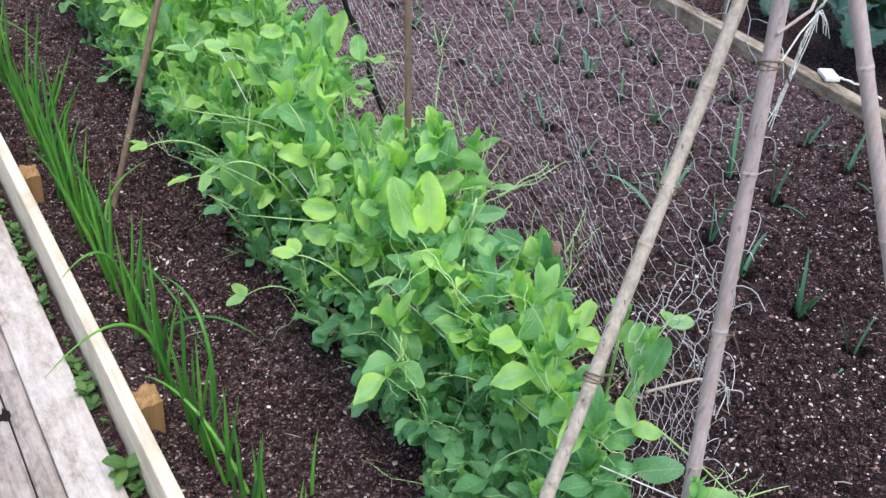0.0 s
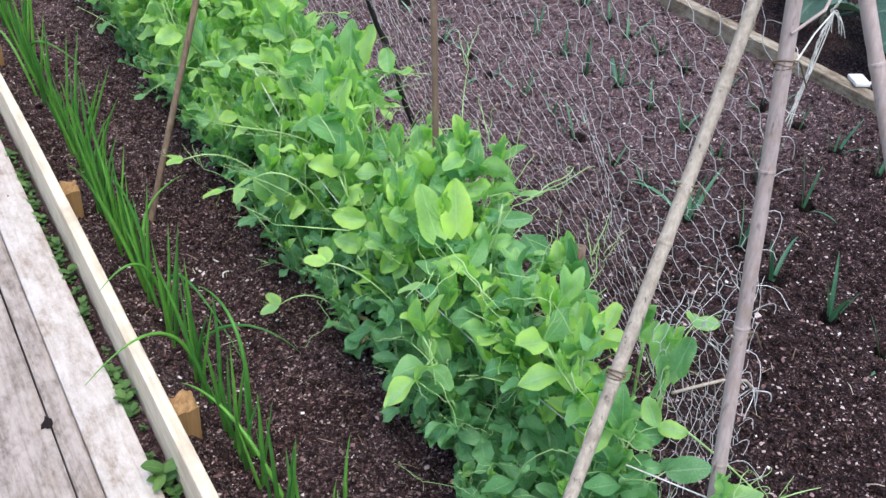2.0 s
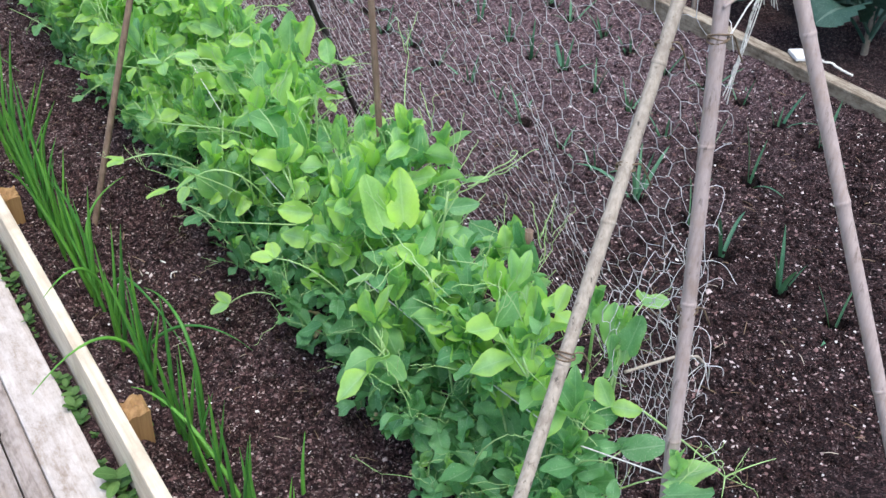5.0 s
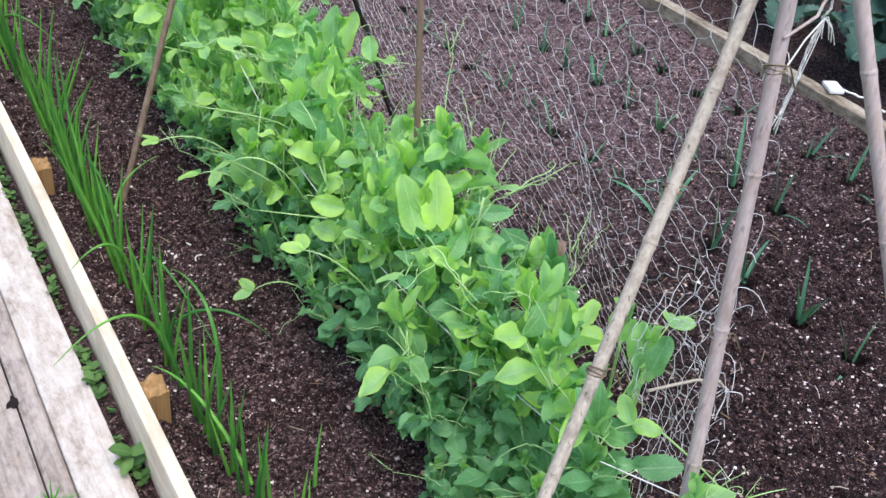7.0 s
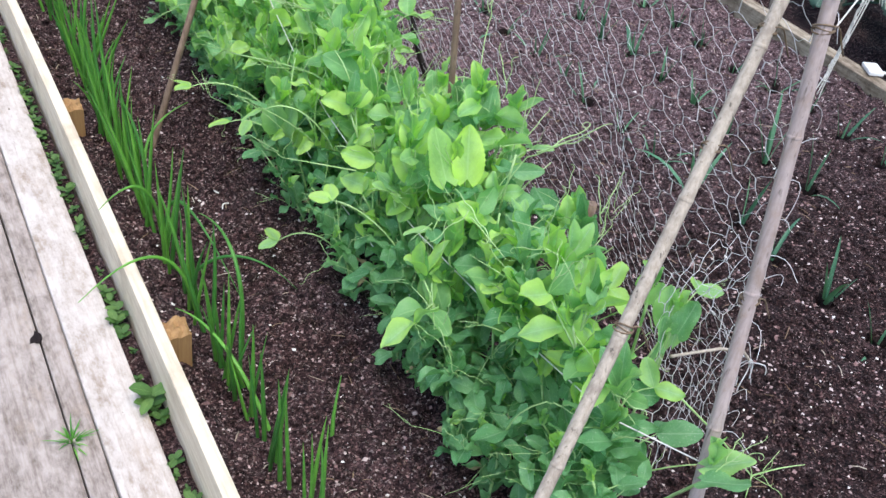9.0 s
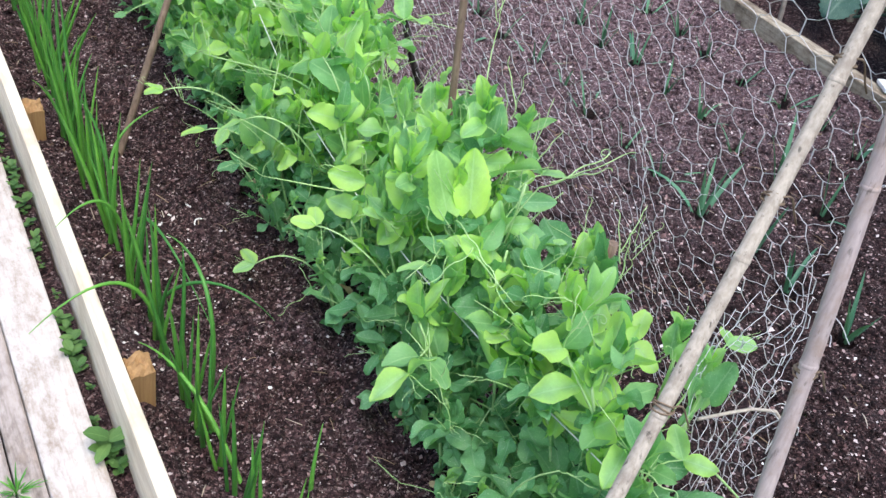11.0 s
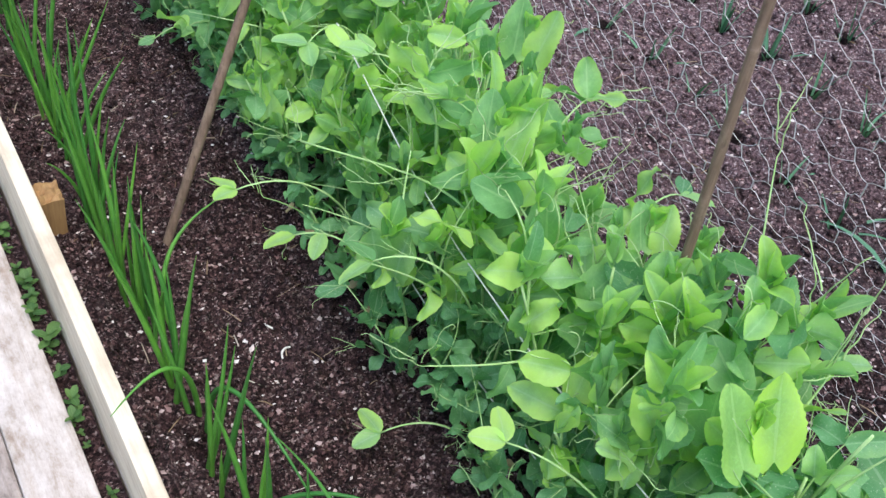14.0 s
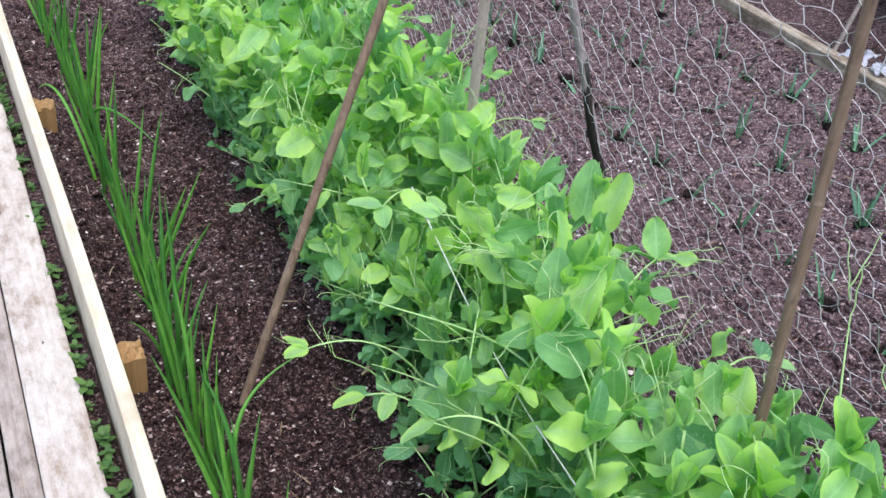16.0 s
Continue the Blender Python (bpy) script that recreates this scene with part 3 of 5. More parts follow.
def peg(y, tall):
    """A square peg with its head bruised and splintered by the mallet."""
    bm = bmesh.new()
    n, w, deep = 7, 0.0215, 0.15
    grid = {}
    for i in range(n):
        for j in range(n):
            u, v = 2 * i / (n - 1) - 1, 2 * j / (n - 1) - 1
            rim = max(abs(u), abs(v)) > 0.99
            chip = noise.noise(Vector((u * 1.7 + y * 7, v * 1.7, y))) + 0.6 * noise.noise(Vector((u * 5, v * 5 + y, 3)))
            z = tall + 0.012 * chip - (0.004 if rim else 0) + 0.25 * w * v
            grid[i, j] = bm.verts.new((u * w * (1.04 if rim and chip > 0 else 1.0), v * w * (1.05 if rim and chip > 0.1 else 1.0), z))
    for i in range(n - 1):
        for j in range(n - 1):
            bm.faces.new((grid[i, j], grid[i + 1, j], grid[i + 1, j + 1], grid[i, j + 1]))
    ring = [(i, 0) for i in range(n)] + [(n - 1, j) for j in range(1, n)] + [(i, n - 1) for i in range(n - 2, -1, -1)] + [(0, j) for j in range(n - 2, 0, -1)]
    upper = [grid[k] for k in ring]
    for drop in (0.02, 0.05, tall + deep):
        lower = [bm.verts.new((v.co.x * (0.97 if drop < 0.1 else 0.9), v.co.y * (0.97 if drop < 0.1 else 0.9), tall - drop)) for v in upper]
        for k in range(len(upper)):
            q = (k + 1) % len(upper)
            bm.faces.new((upper[k], lower[k], lower[q], upper[q]))
        upper = lower
    bm.faces.new(upper[::-1])
    bmesh.ops.recalc_face_normals(bm, faces=bm.faces)
    ob = part("corner_peg", bm, M_PEG if y < 4 else M_CROSS, m=pose(0.2975, y, 0, 0, 0, 2))
    tagged(ob, "orange sawn wooden peg driven in against the bed board" if y < 4 else "grey wooden corner post inside the bed", "peg", "pegs along the bed board")


for py, pt in ((1.70, 0.118), (2.61, 0.112), (3.61, 0.113), (4.535, 0.095)):
    peg(py, pt)

# boardwalk beside the bed
walkway = thing("boardwalk", "boardwalk of bleached and grey weathered planks", "boardwalk", kind="structure")
for px0, px1, py0, py1, pmat, pz in ((0.1155, 0.211, -0.5, 4.19, M_BLEACHED, 0.008), (0.118, 0.209, 4.2, 4.6, M_OLD, 0.002), (0.0665, 0.1125, -0.5, 4.5, M_OLD, -0.006), (-0.085, 0.0625, -0.5, 4.5, M_OLD, -0.008),
                                     (-0.22, -0.091, -0.5, 4.5, M_OLD, -0.012), (-0.36, -0.226, -0.5, 4.5, M_OLD, -0.015)):
    part("plank", board_bm(px1 - px0, py1 - py0, 0.035, 0.005, 12, 0.0025, int(px0 * 1000)), pmat, walkway, m=pose((px0 + px1) / 2, (py0 + py1) / 2, pz - 0.0175))

# ---- far end: sleepers, weed fabric, white fence ----
board("sleeper", "broad weathered sleeper laid flat behind the bed end", (0.45, 4.70, 0.01), (1.5, 0.155, 0.19), M_OLD_X, -1.0, 6, 0.004, "sleeper")
board("sleeper", "broad weathered sleeper laid flat behind the leek bed", (2.75, 4.575, 0.0), (3.05, 0.115, 0.19), M_OLD_X, -2.6, 7, 0.004, "sleeper")
board("edging_board", "grey edging board holding black weed fabric", (0.95, 4.885, 0.004), (3.2, 0.03, 0.19), M_WET_X, -1.3, 8, 0.004)
board("edging_board", "pale weathered plank laid beyond the sleepers", (3.5, 4.80, 0.088), (2.3, 0.13, 0.026), M_OLD_X, -4, 9, 0.002)
board("edging_board", "wet dark board under the pale plank", (3.5, 4.80, -0.012), (2.28, 0.11, 0.17), M_WET_X, -4, 29, 0.002)
tagged(sheet("weed_fabric", -2.0, 5.5, 4.9, 5.75, 0.04, lambda x, y: 0.045 * value_noise(x, y, 0.3, 8) + 0.025 * value_noise(x, y, 0.11, 9) - 0.06 * np.maximum(0, x - 2.4), M_FABRIC, 0.035), "wrinkled black weed fabric with moss on it", "weed fabric")
# added strips: worn board tops, their bright light put into a pale colour
board("batten", "thin pale strip added as the bright top edge of the dark edging board", (0.95, 4.885, 0.103), (3.2, 0.026, 0.008), M_OLD_X, -1.3, 18, 0.001, "batten")
board("batten", "pale strip added as the worn, brightly lit top edge of the bed end", (0.66, 4.622, 0.1125), (0.84, 0.02, 0.006), M_WHITE, 0, 19, 0.0008, "batten")
board("batten", "pale strip added as the worn, brightly lit top edge of the leek bed end", (2.57, 4.527, 0.1005), (2.94, 0.02, 0.006), M_WHITE, -2.6, 20, 0.0008, "batten")
fence = thing("fence", "low white painted fence rail with upright slats", "fence", m=pose(1.2, 5.56, 0, 0, 0, -8))
part("rail", board_bm(6.5, 0.03, 0.035, 0.004, 8, 0.002, 30), M_WHITE, fence, m=pose(0, 0, 0.13))
for k in range(24):
    part("slat", board_bm(0.03, 0.02, 0.42, 0.003, 0, 0, 31), M_WHITE, fence, m=pose(-3.2 + 0.275 * k, 0.027, 0.33))
string_moss = random.Random(55)
for k in range(26):
    mx, my = (string_moss.uniform(-0.6, 4.2), string_moss.uniform(4.95, 5.42)) if k > 11 else (string_moss.uniform(0.1, 0.75), string_moss.uniform(5.3, 5.5))
    bm = bmesh.new()
    uv = bm.loops.layers.uv.new("blade")
    for q in range(150 if k < 12 else 60):
        a = string_moss.uniform(0, 360)
        r = string_moss.random() ** 0.7 * 0.09
        blade(bm, uv, Matrix.Translation((r * math.cos(a), r * 0.6 * math.sin(a), 0)) @ pose(0, 0, 0, 0, -string_moss.uniform(5, 60), a), string_moss.uniform(0.012, 0.03) * (1.7 if k < 12 else 1), 0.012, 0.2, 0.6, 0, 0.5, 2, 3)
    ob = part("moss_clump", mesh_of("moss_clump", bm, (M_WEED,)), None, m=pose(mx, my - 0.12 * max(0, mx - 1), 0.035 - 0.06 * max(0, mx - 2.4)))
    tagged(ob, "small clump of moss and weed on the black fabric", "moss", "moss on the fabric", "")
post = part("corner_post", board_bm(0.05, 0.03, 0.15, 0.004, 1, 0.001, 91), M_PEG, None, "", pose(3.07, 4.452, 0.02, 0, 0, -2.6))
tagged(post, "rusty brown post end at the joint of the bed boards", "post")
# stone wall and bank behind the fence
wall_m = pose(1.2, 5.78, 0, 0, 0, -8)
stones = thing("stone_wall", "low wall of brown and pinkish mossy stones behind the white fence", "stone wall", m=wall_m)
sr = random.Random(77)
for level, (low, tall) in enumerate(((-0.13, 0.2), (0.05, 0.24), (0.27, 0.2), (0.45, 0.2))):
    sx = -3.4 - sr.uniform(0, 0.2)
    while sx < 3.4:
        sw = sr.uniform(0.2, 0.5)
        bm = bmesh.new()
        bmesh.ops.create_icosphere(bm, subdivisions=3, radius=0.5)
        for v in bm.verts:
            v.co = Vector([math.copysign(abs(q) ** 0.26 * 0.58, q) for q in v.co]) * (1 + 0.16 * noise.noise(v.co * 2.2 + Vector((sx * 3, level, 0))) + 0.05 * noise.noise(v.co * 7 + Vector((sx, 0, 5))))
        st = part("stone", bm, M_STONE, stones, m=pose(sx + sw / 2, sr.uniform(-0.03, 0.03), low + tall / 2, sr.uniform(-3, 3), sr.uniform(-3, 3), sr.uniform(-6, 6)) @ Matrix.Diagonal((sw * 0.97, 0.26, tall * sr.uniform(0.9, 1.0), 1)))
        st.data.shade_smooth()
        sx += sw


# ---- canes ----
def cane(name, foot, top, r, material, label, seed, node_gap=0.19, group="canes of the pea frame", lower=None, bend=0.006):
    """A bamboo cane with knuckles, from below the soil to beyond its top."""
    rnd = random.Random(seed)
    a, b = Vector(foot), Vector(top)
    d = (b - a).normalized()
    a2 = a - d * 0.08
    length = (b - a2).length
    ring, rad, s = [], [], 0.0
    side = d.orthogonal().normalized() * bend
    marks = []
    q = rnd.uniform(0.04, node_gap)
    while q < length:
        marks.append(q)
        q += node_gap * rnd.uniform(0.8, 1.2)
    stops = sorted({0.0, length, *[m + o for m in marks for o in (-0.012, -0.004, 0.0, 0.004, 0.012) if 0 < m + o < length], *np.linspace(0, length, 14).tolist()})
    for s in stops:
        near = min((abs(s - m) for m in marks), default=1)
        swell = 1.03 if near < 0.005 else 0.97 if near < 0.013 else 1.0
        ring.append((d * s) + side * math.sin(math.pi * s / length * 1.5 + seed))
        rad.append(r * swell * (1.0 - 0.14 * s / length))
    bm = bmesh.new()
    tube(bm, ring, rad, 12)
    ob = part(name, bm, material)
    ob.location = a2
    for q in marks:
        if 0.1 < q < length - 0.02:
            at = d * q + side * math.sin(math.pi * q / length * 1.5 + seed)
            rr = r * (1.0 - 0.14 * q / length)
            kn = bmesh.new()
            tube(kn, [at + d * o for o in (-0.0035, -0.0015, 0.0015, 0.0035)], [rr * 1.0, rr * 1.09, rr * 1.08, rr * 0.99], 12)
            part("knuckle", kn, material, ob)
    tagged(ob, label, "cane", group)
    return ob


CANES = dict(
    near_left=((0.29, 0.737, 0), (1.013, 1.086, 1.30)),
    near_mid=((0.777, 0.767, 0), (0.938, 1.035, 1.34)),
    near_right=((1.057, 0.389, 0), (0.825, 0.923, 1.32)),
    left=((0.47, 2.516, 0), (0.926, 2.593, 1.32)),
    mid=((0.899, 1.736, 0), (0.889, 1.836, 1.3)),
    right=((1.285, 2.468, 0), (0.849, 2.554, 1.32)),
    far_mid=((0.947, 2.642, 0), (0.807, 2.38, 1.32)),
    far_left=((0.405, 4.217, 0), (0.858, 4.236, 1.3)),
    end_mid=((0.865, 4.3, 0), (0.872, 4.36, 1.25)),
    end_right=((1.22, 4.2, 0), (0.86, 4.22, 1.28)))
cane("bamboo_cane", *CANES["near_left"], 0.0100, M_CANE_GREY, "thick grey-tan bamboo cane leaning over the peas", 1)
cane("bamboo_cane", *CANES["near_mid"], 0.0112, M_CANE_PINK, "thick pinkish bamboo cane standing at the end of the pea row", 2, 0.26)
cane("bamboo_cane", *CANES["near_right"], 0.0095, M_CANE_PINK, "pinkish bamboo cane leaning over the bare soil", 3, 0.24)
cane("bamboo_cane", *CANES["left"], 0.0085, M_CANE_BROWN, "dark brown cane leaning over the pea row", 4)
cane("bamboo_cane", *CANES["mid"], 0.0074, M_CANE_BROWN, "brown cane standing upright among the peas", 5, 0.3)
black_foot = cane("bamboo_cane", *CANES["right"], 0.0088, M_CANE_DULL, "grey cane with a blackened foot behind the netting", 6, bend=0.0)
ra, rb = (Vector(q) for q in CANES["right"])
bm = bmesh.new()
tube(bm, [(rb - ra) * t + Vector((0.003 * math.sin(t * 30), 0, 0)) for t in np.linspace(-0.06, 0.47, 16).tolist()], [0.0102 - 0.0001 * k for k in range(16)], 10)
sleeve = part("sleeve", bm, M_CANE_DARK, black_foot, "black sleeve on the lower cane")
sleeve.matrix_world = Matrix.Translation(ra)
sleeve.matrix_parent_inverse = Matrix.Identity(4)
sleeve.location = ra - black_foot.location
cane("bamboo_cane", *CANES["far_mid"], 0.0095, M_CANE_TAN, "pale pinkish bamboo cane rising from the peas", 7)
cane("bamboo_cane", *CANES["far_left"], 0.0085, M_STICK, "thin grey cane at the far end of the bed", 8)
cane("bamboo_cane", *CANES["end_mid"], 0.0085, M_CANE_ORANGE, "thin orange-brown cane at the far end of the peas", 9)
cane("bamboo_cane", *CANES["end_right"], 0.0085, M_STICK, "thin grey cane leaning at the far end", 10)
cane("ridge_cane", (0.897, 1.03, 1.18), (0.79, 4.4, 1.079), 0.0100, M_CANE_PALE, "long grey bamboo ridge cane along the pea frame", 11, 0.3)
cane("ridge_cane", (0.907, 1.05, 1.2), (0.842, 3.0, 1.141), 0.0096, M_CANE_PALE, "second grey bamboo cane tied along the ridge", 12, 0.3)
for sx, sy, sh in ((0.901, 1.29, 0.548), (0.954, 2.225, 0.508), (1.4, 4.41, 0.35)):
    cane("stake", (sx - 0.02, sy + 0.01, 0), (sx, sy, sh), 0.009, M_CANE_BROWN, "short brown stake at the edge of the peas", int(sy * 10), 0.3, "short stakes")


# ---- wire netting ----
def netting():
    """Hexagon wire netting of 50 mm mesh, from the soil up to the ridge cane, slack and uneven."""
    w, h, s = 0.057, 0.034, 0.021   # cell width, height of a slanted step, upright side
    bm = bmesh.new()
    y0, y1 = 0.99, 4.35
    cols, rows = int((y1 - y0) / w), 26
    length = 1.26

    def spot(u, v):
        t = v / length
        y = y0 + u + 0.06 * (1 - t) * max(0.0, 1 - u / 0.7)
        sag = 0.035 * math.sin(math.pi * t) * math.sin(math.pi * ((y - 0.9) / 0.82)) ** 2
        n1 = noise.noise(Vector((u * 2.2, v * 2.2, 3))) * 0.04 * (0.3 + 0.7 * t)
        n2 = noise.noise(Vector((u * 7, v * 7, 7))) * 0.012 * (0.4 + 0.6 * t)
        n3 = noise.noise(Vector((u * 5, v * 5, 11))) * 0.022 + 0.004 * math.sin(u * 911 + v * 1730)
        x = 1.285 + (0.895 - 1.285) * t - 0.14 * (1 - t) * max(0.0, 1 - u / 0.5)
        x += 0.03 * noise.noise(Vector((u * 9, v * 9, 31))) * max(0.0, 1 - u / 0.4)
        return Vector((x - sag + n1 + n2, y + n3, 0.012 + 1.15 * t + n2 * 0.6 + noise.noise(Vector((u * 5, v * 5, 23))) * 0.02 * min(1, 6 * t) + 0.003 * math.sin(u * 1371 + v * 733)))

    pts = {}

    def vert(i, j):
        # zigzag rows: j counts the levels, i the half columns
        if (i, j) not in pts:
            k, low = divmod(j, 2)
            pts[i, j] = spot(i * w / 2, k * (h / 2 + s) + (low * s))
        return pts[i, j]

    levels = int(length / (h / 2 + s))
    rnd = random.Random(5)
    for k in range(levels):
        for i in range(cols * 2):
            up = (i + k) % 2 == 0
            if up:
                tube(bm, [vert(i, 2 * k), vert(i, 2 * k + 1)], 0.00078, 4, 0, False)
                for di in (-1, 1):
                    if 0 <= i + di < cols * 2:
                        a, b = vert(i, 2 * k + 1), vert(i + di, 2 * k + 2)
                        tube(bm, [a, a.lerp(b, 0.3) + Vector((rnd.uniform(-0.002, 0.002), rnd.uniform(-0.002, 0.002), rnd.uniform(-0.003, 0.003))), a.lerp(b, 0.7) + Vector((rnd.uniform(-0.002, 0.002), rnd.uniform(-0.002, 0.002), rnd.uniform(-0.003, 0.003))), b], 0.00044, 3, 0, False)
    # crumpled flap turned in across the end of the row
    flap, fl, flevels = {}, bmesh.new(), 11
    for k in range(flevels):
        for i in range(14):
            for j in (2 * k, 2 * k + 1, 2 * k + 2):
                q, low = divmod(j, 2)
                u, v = i * 0.023, q * 0.046 + low * 0.023
                n = noise.noise_vector(Vector((u * 7, v * 6, 4)))
                flap[i, j] = Vector((0.845 + u + 0.035 * n.x + 0.05 * (1 - v / 0.5), 1.035 + 0.25 * u + 0.035 * n.y, 0.1 + v + 0.03 * n.z))
    for k in range(flevels):
        edge = 13 - int(4 * abs(noise.noise(Vector((k * 0.9, 0, 8)))))
        for i in range(edge):
            if (i + k) % 2 == 0:
                tube(fl, [flap[i, 2 * k], flap[i, 2 * k + 1]], 0.00085, 4, 0, False)
                for di in (-1, 1):
                    if 0 <= i + di < 14:
                        a, b = flap[i, 2 * k + 1], flap[i + di, 2 * k + 2]
                        tube(fl, [a, a.lerp(b, 0.5) + Vector((rnd.uniform(-0.004, 0.004), rnd.uniform(-0.004, 0.004), rnd.uniform(-0.004, 0.004))), b], 0.00055, 3, 0, False)
    net = thing("wire_netting", "slack galvanised chicken wire sloping from soil to ridge cane", "wire netting")
    part("mesh", bm, M_WIRE, net)
    part("end_flap", fl, M_WIRE, net)
    # loose wires at the cut near end
    for k in range(15):
        p = spot(0, 0.05 + k * 0.075)
        q = p + Vector((rnd.uniform(-0.02, 0.04), -rnd.uniform(0.01, 0.04), rnd.uniform(-0.04, 0.03)))
        r = q + Vector((rnd.uniform(-0.03, 0.03), rnd.uniform(-0.03, 0.02), rnd.uniform(-0.04, 0.02)))
        lw = bmesh.new()
        tube(lw, bez(p, p.lerp(q, 0.6) + Vector((0.02, 0, 0.02)), q, r, 6), 0.0006, 3, 0, False)
        part("loose_wire", lw, M_WIRE, net)


netting()


# ---- peas ----
def tendril_bm(seed, size=0.09):
    """A branching tendril: fine wiry arms, gently bent, coiling at the ends."""
    rnd = random.Random(seed)
    bm = bmesh.new()
    for b in range(rnd.randint(2, 4)):
        p, d = Vector((b * 0.012, 0, 0)), Vector((1, rnd.uniform(-0.9, 0.9), rnd.uniform(-0.3, 0.7))).normalized()
        pts, curl = [p.copy()], rnd.choice((-1, 1)) * rnd.uniform(0.12, 0.42)
        ax = Vector((rnd.uniform(-1, 1), rnd.uniform(-1, 1), rnd.uniform(-1, 1))).normalized()
        long = size * rnd.uniform(0.5, 1.2)
        for k in range(16):
            turn = curl * (1 if k % 7 < 4 else -0.9) if k < 10 else curl + 0.16 * (k - 9)
            d = Matrix.Rotation(turn, 3, ax) @ d
            p = p + d * long / 14 * (1.0 if k < 10 else 0.5)
            pts.append(p.copy())
        tube(bm, pts, [0.00085 * (1 - 0.45 * k / 16) for k in range(17)], 3, 0, False)
    return bm


def stipules(bm, uv, rnd, size, lift, spread):
    """The pair of broad stipules clasping a stem: half hearts with a lobed foot, standing up and opening outwards."""
    for side in (-1, 1):
        w = size * rnd.uniform(0.58, 0.72)
        m = pose(0, 0, 0, 0, -lift + rnd.uniform(-9, 9), side * (spread + rnd.uniform(-10, 10))) @ pose(-0.2 * size, side * w * 0.34, 0.004, side * rnd.uniform(8, 34), 0, side * rnd.uniform(-14, 4))
        blade(bm, uv, m, size * rnd.uniform(0.92, 1.08), w, rnd.uniform(0.05, 0.6), rnd.uniform(-0.5, 0.7), rnd.uniform(0.003, 0.008), rnd.uniform(0.37, 0.46), 6, 16, 0, rnd.uniform(0, 6), 0.12, 0.03)


def pea_leaf_bm(seed, young, long=False):
    """A compound pea leaf at a node: two clasping stipules and a stalk with paired oval leaflets."""
    rnd = random.Random(seed)
    bm = bmesh.new()
    uv = bm.loops.layers.uv.new("blade")
    big = rnd.uniform(0.85, 1.15)
    stipules(bm, uv, rnd, rnd.uniform(0.05, 0.074) * big, rnd.uniform(50, 86) if young else rnd.uniform(28, 72), rnd.uniform(12, 42))
    L = rnd.uniform(0.09, 0.15) if long else rnd.uniform(0.05, 0.085)
    up = radians(rnd.uniform(0, 50))
    path = bez((0, 0, 0), (L * 0.4, 0, L * 0.5 * math.sin(up)), (L * 0.8, rnd.uniform(-0.01, 0.01), L * math.sin(up)), (L * 1.35, rnd.uniform(-0.03, 0.03), L * math.sin(up) * rnd.uniform(0.7, 1.2)), 6)
    tube(bm, path, [0.0019 - 0.00018 * k for k in range(7)], 5, 1, False)
    spots = ((2, rnd.random() < 0.75),) if long else ((3, True), (6, rnd.random() < 0.7))
    for at, pair in spots:
        for side in (-1, 1) if pair else (1,):
            m = Matrix.Translation(path[at]) @ pose(0, 0, 0, 0, 0, side * rnd.uniform(30, 80)) @ pose(0, 0, 0, 0, rnd.uniform(-45, 35), 0) @ pose(0, 0, 0, side * rnd.uniform(-30, 30), 0, 0)
            blade(bm, uv, m, rnd.uniform(0.046, 0.07) * big, rnd.uniform(0.029, 0.043) * big, rnd.uniform(0.0, 0.65), rnd.uniform(-0.4, 0.9), rnd.uniform(0.003, 0.008), rnd.uniform(0.4, 0.5), 6, 12, 0, rnd.uniform(0, 6), 0.0, 0.025)
    return bm, path[-1]


def pea_tip_bm(seed, long=1.0):
    """The growing tip: young blades still folded together, upright."""
    rnd = random.Random(seed)
    bm = bmesh.new()
    uv = bm.loops.layers.uv.new("blade")
    for k in range(4):
        a = 95 * k + rnd.uniform(-20, 20)
        m = pose(0, 0, 0.006 * k, 0, -rnd.uniform(60, 88), a)
        blade(bm, uv, m, rnd.uniform(0.04, 0.066) * long, rnd.uniform(0.03, 0.042), rnd.uniform(0.3, 0.9), rnd.uniform(-0.3, 0.5), 0.003, 0.49 if long < 1.1 else 0.43, 6, 11, 0, k, 0.05, 0.02)
    return bm


random.seed(4)
LEAVES_LOW, LEAVES_OLD, LEAVES_NEW, TIPS, TENDRILS = [], [], [], [], []
for k in range(20):
    bm, end = pea_leaf_bm(100 + k, False, k % 4 == 0)
    LEAVES_OLD.append((mesh_of("pea_leaf", bm, (M_LEAF, M_STALK)), end))
    bm, end = pea_leaf_bm(700 + k, False, k % 4 == 0)
    LEAVES_LOW.append((mesh_of("pea_leaf", bm, (M_LOW_SHADED, M_STALK)), end))
for k in range(16):
    bm, end = pea_leaf_bm(200 + k, True, k % 3 == 0)
    LEAVES_NEW.append((mesh_of("pea_leaf", bm, (M_YOUNG, M_STALK)), end))
for k in range(8):
    TIPS.append(mesh_of("shoot_tip", pea_tip_bm(300 + k), (M_YOUNG if k % 3 else M_LEAF, M_STALK)))
TIPS_TALL = [mesh_of("shoot_tip", pea_tip_bm(340 + k, 1.4), (M_YOUNG if k % 3 else M_LEAF, M_STALK)) for k in range(8)]
TIP_LIME = mesh_of("shoot_tip", pea_tip_bm(303), (M_LIME, M_STALK))
for k in range(8):
    TENDRILS.append(mesh_of("tendril", tendril_bm(400 + k, 0.095), (M_STALK,)))


LIME_PAIR = Vector((0.76, 1.48, 0.54))


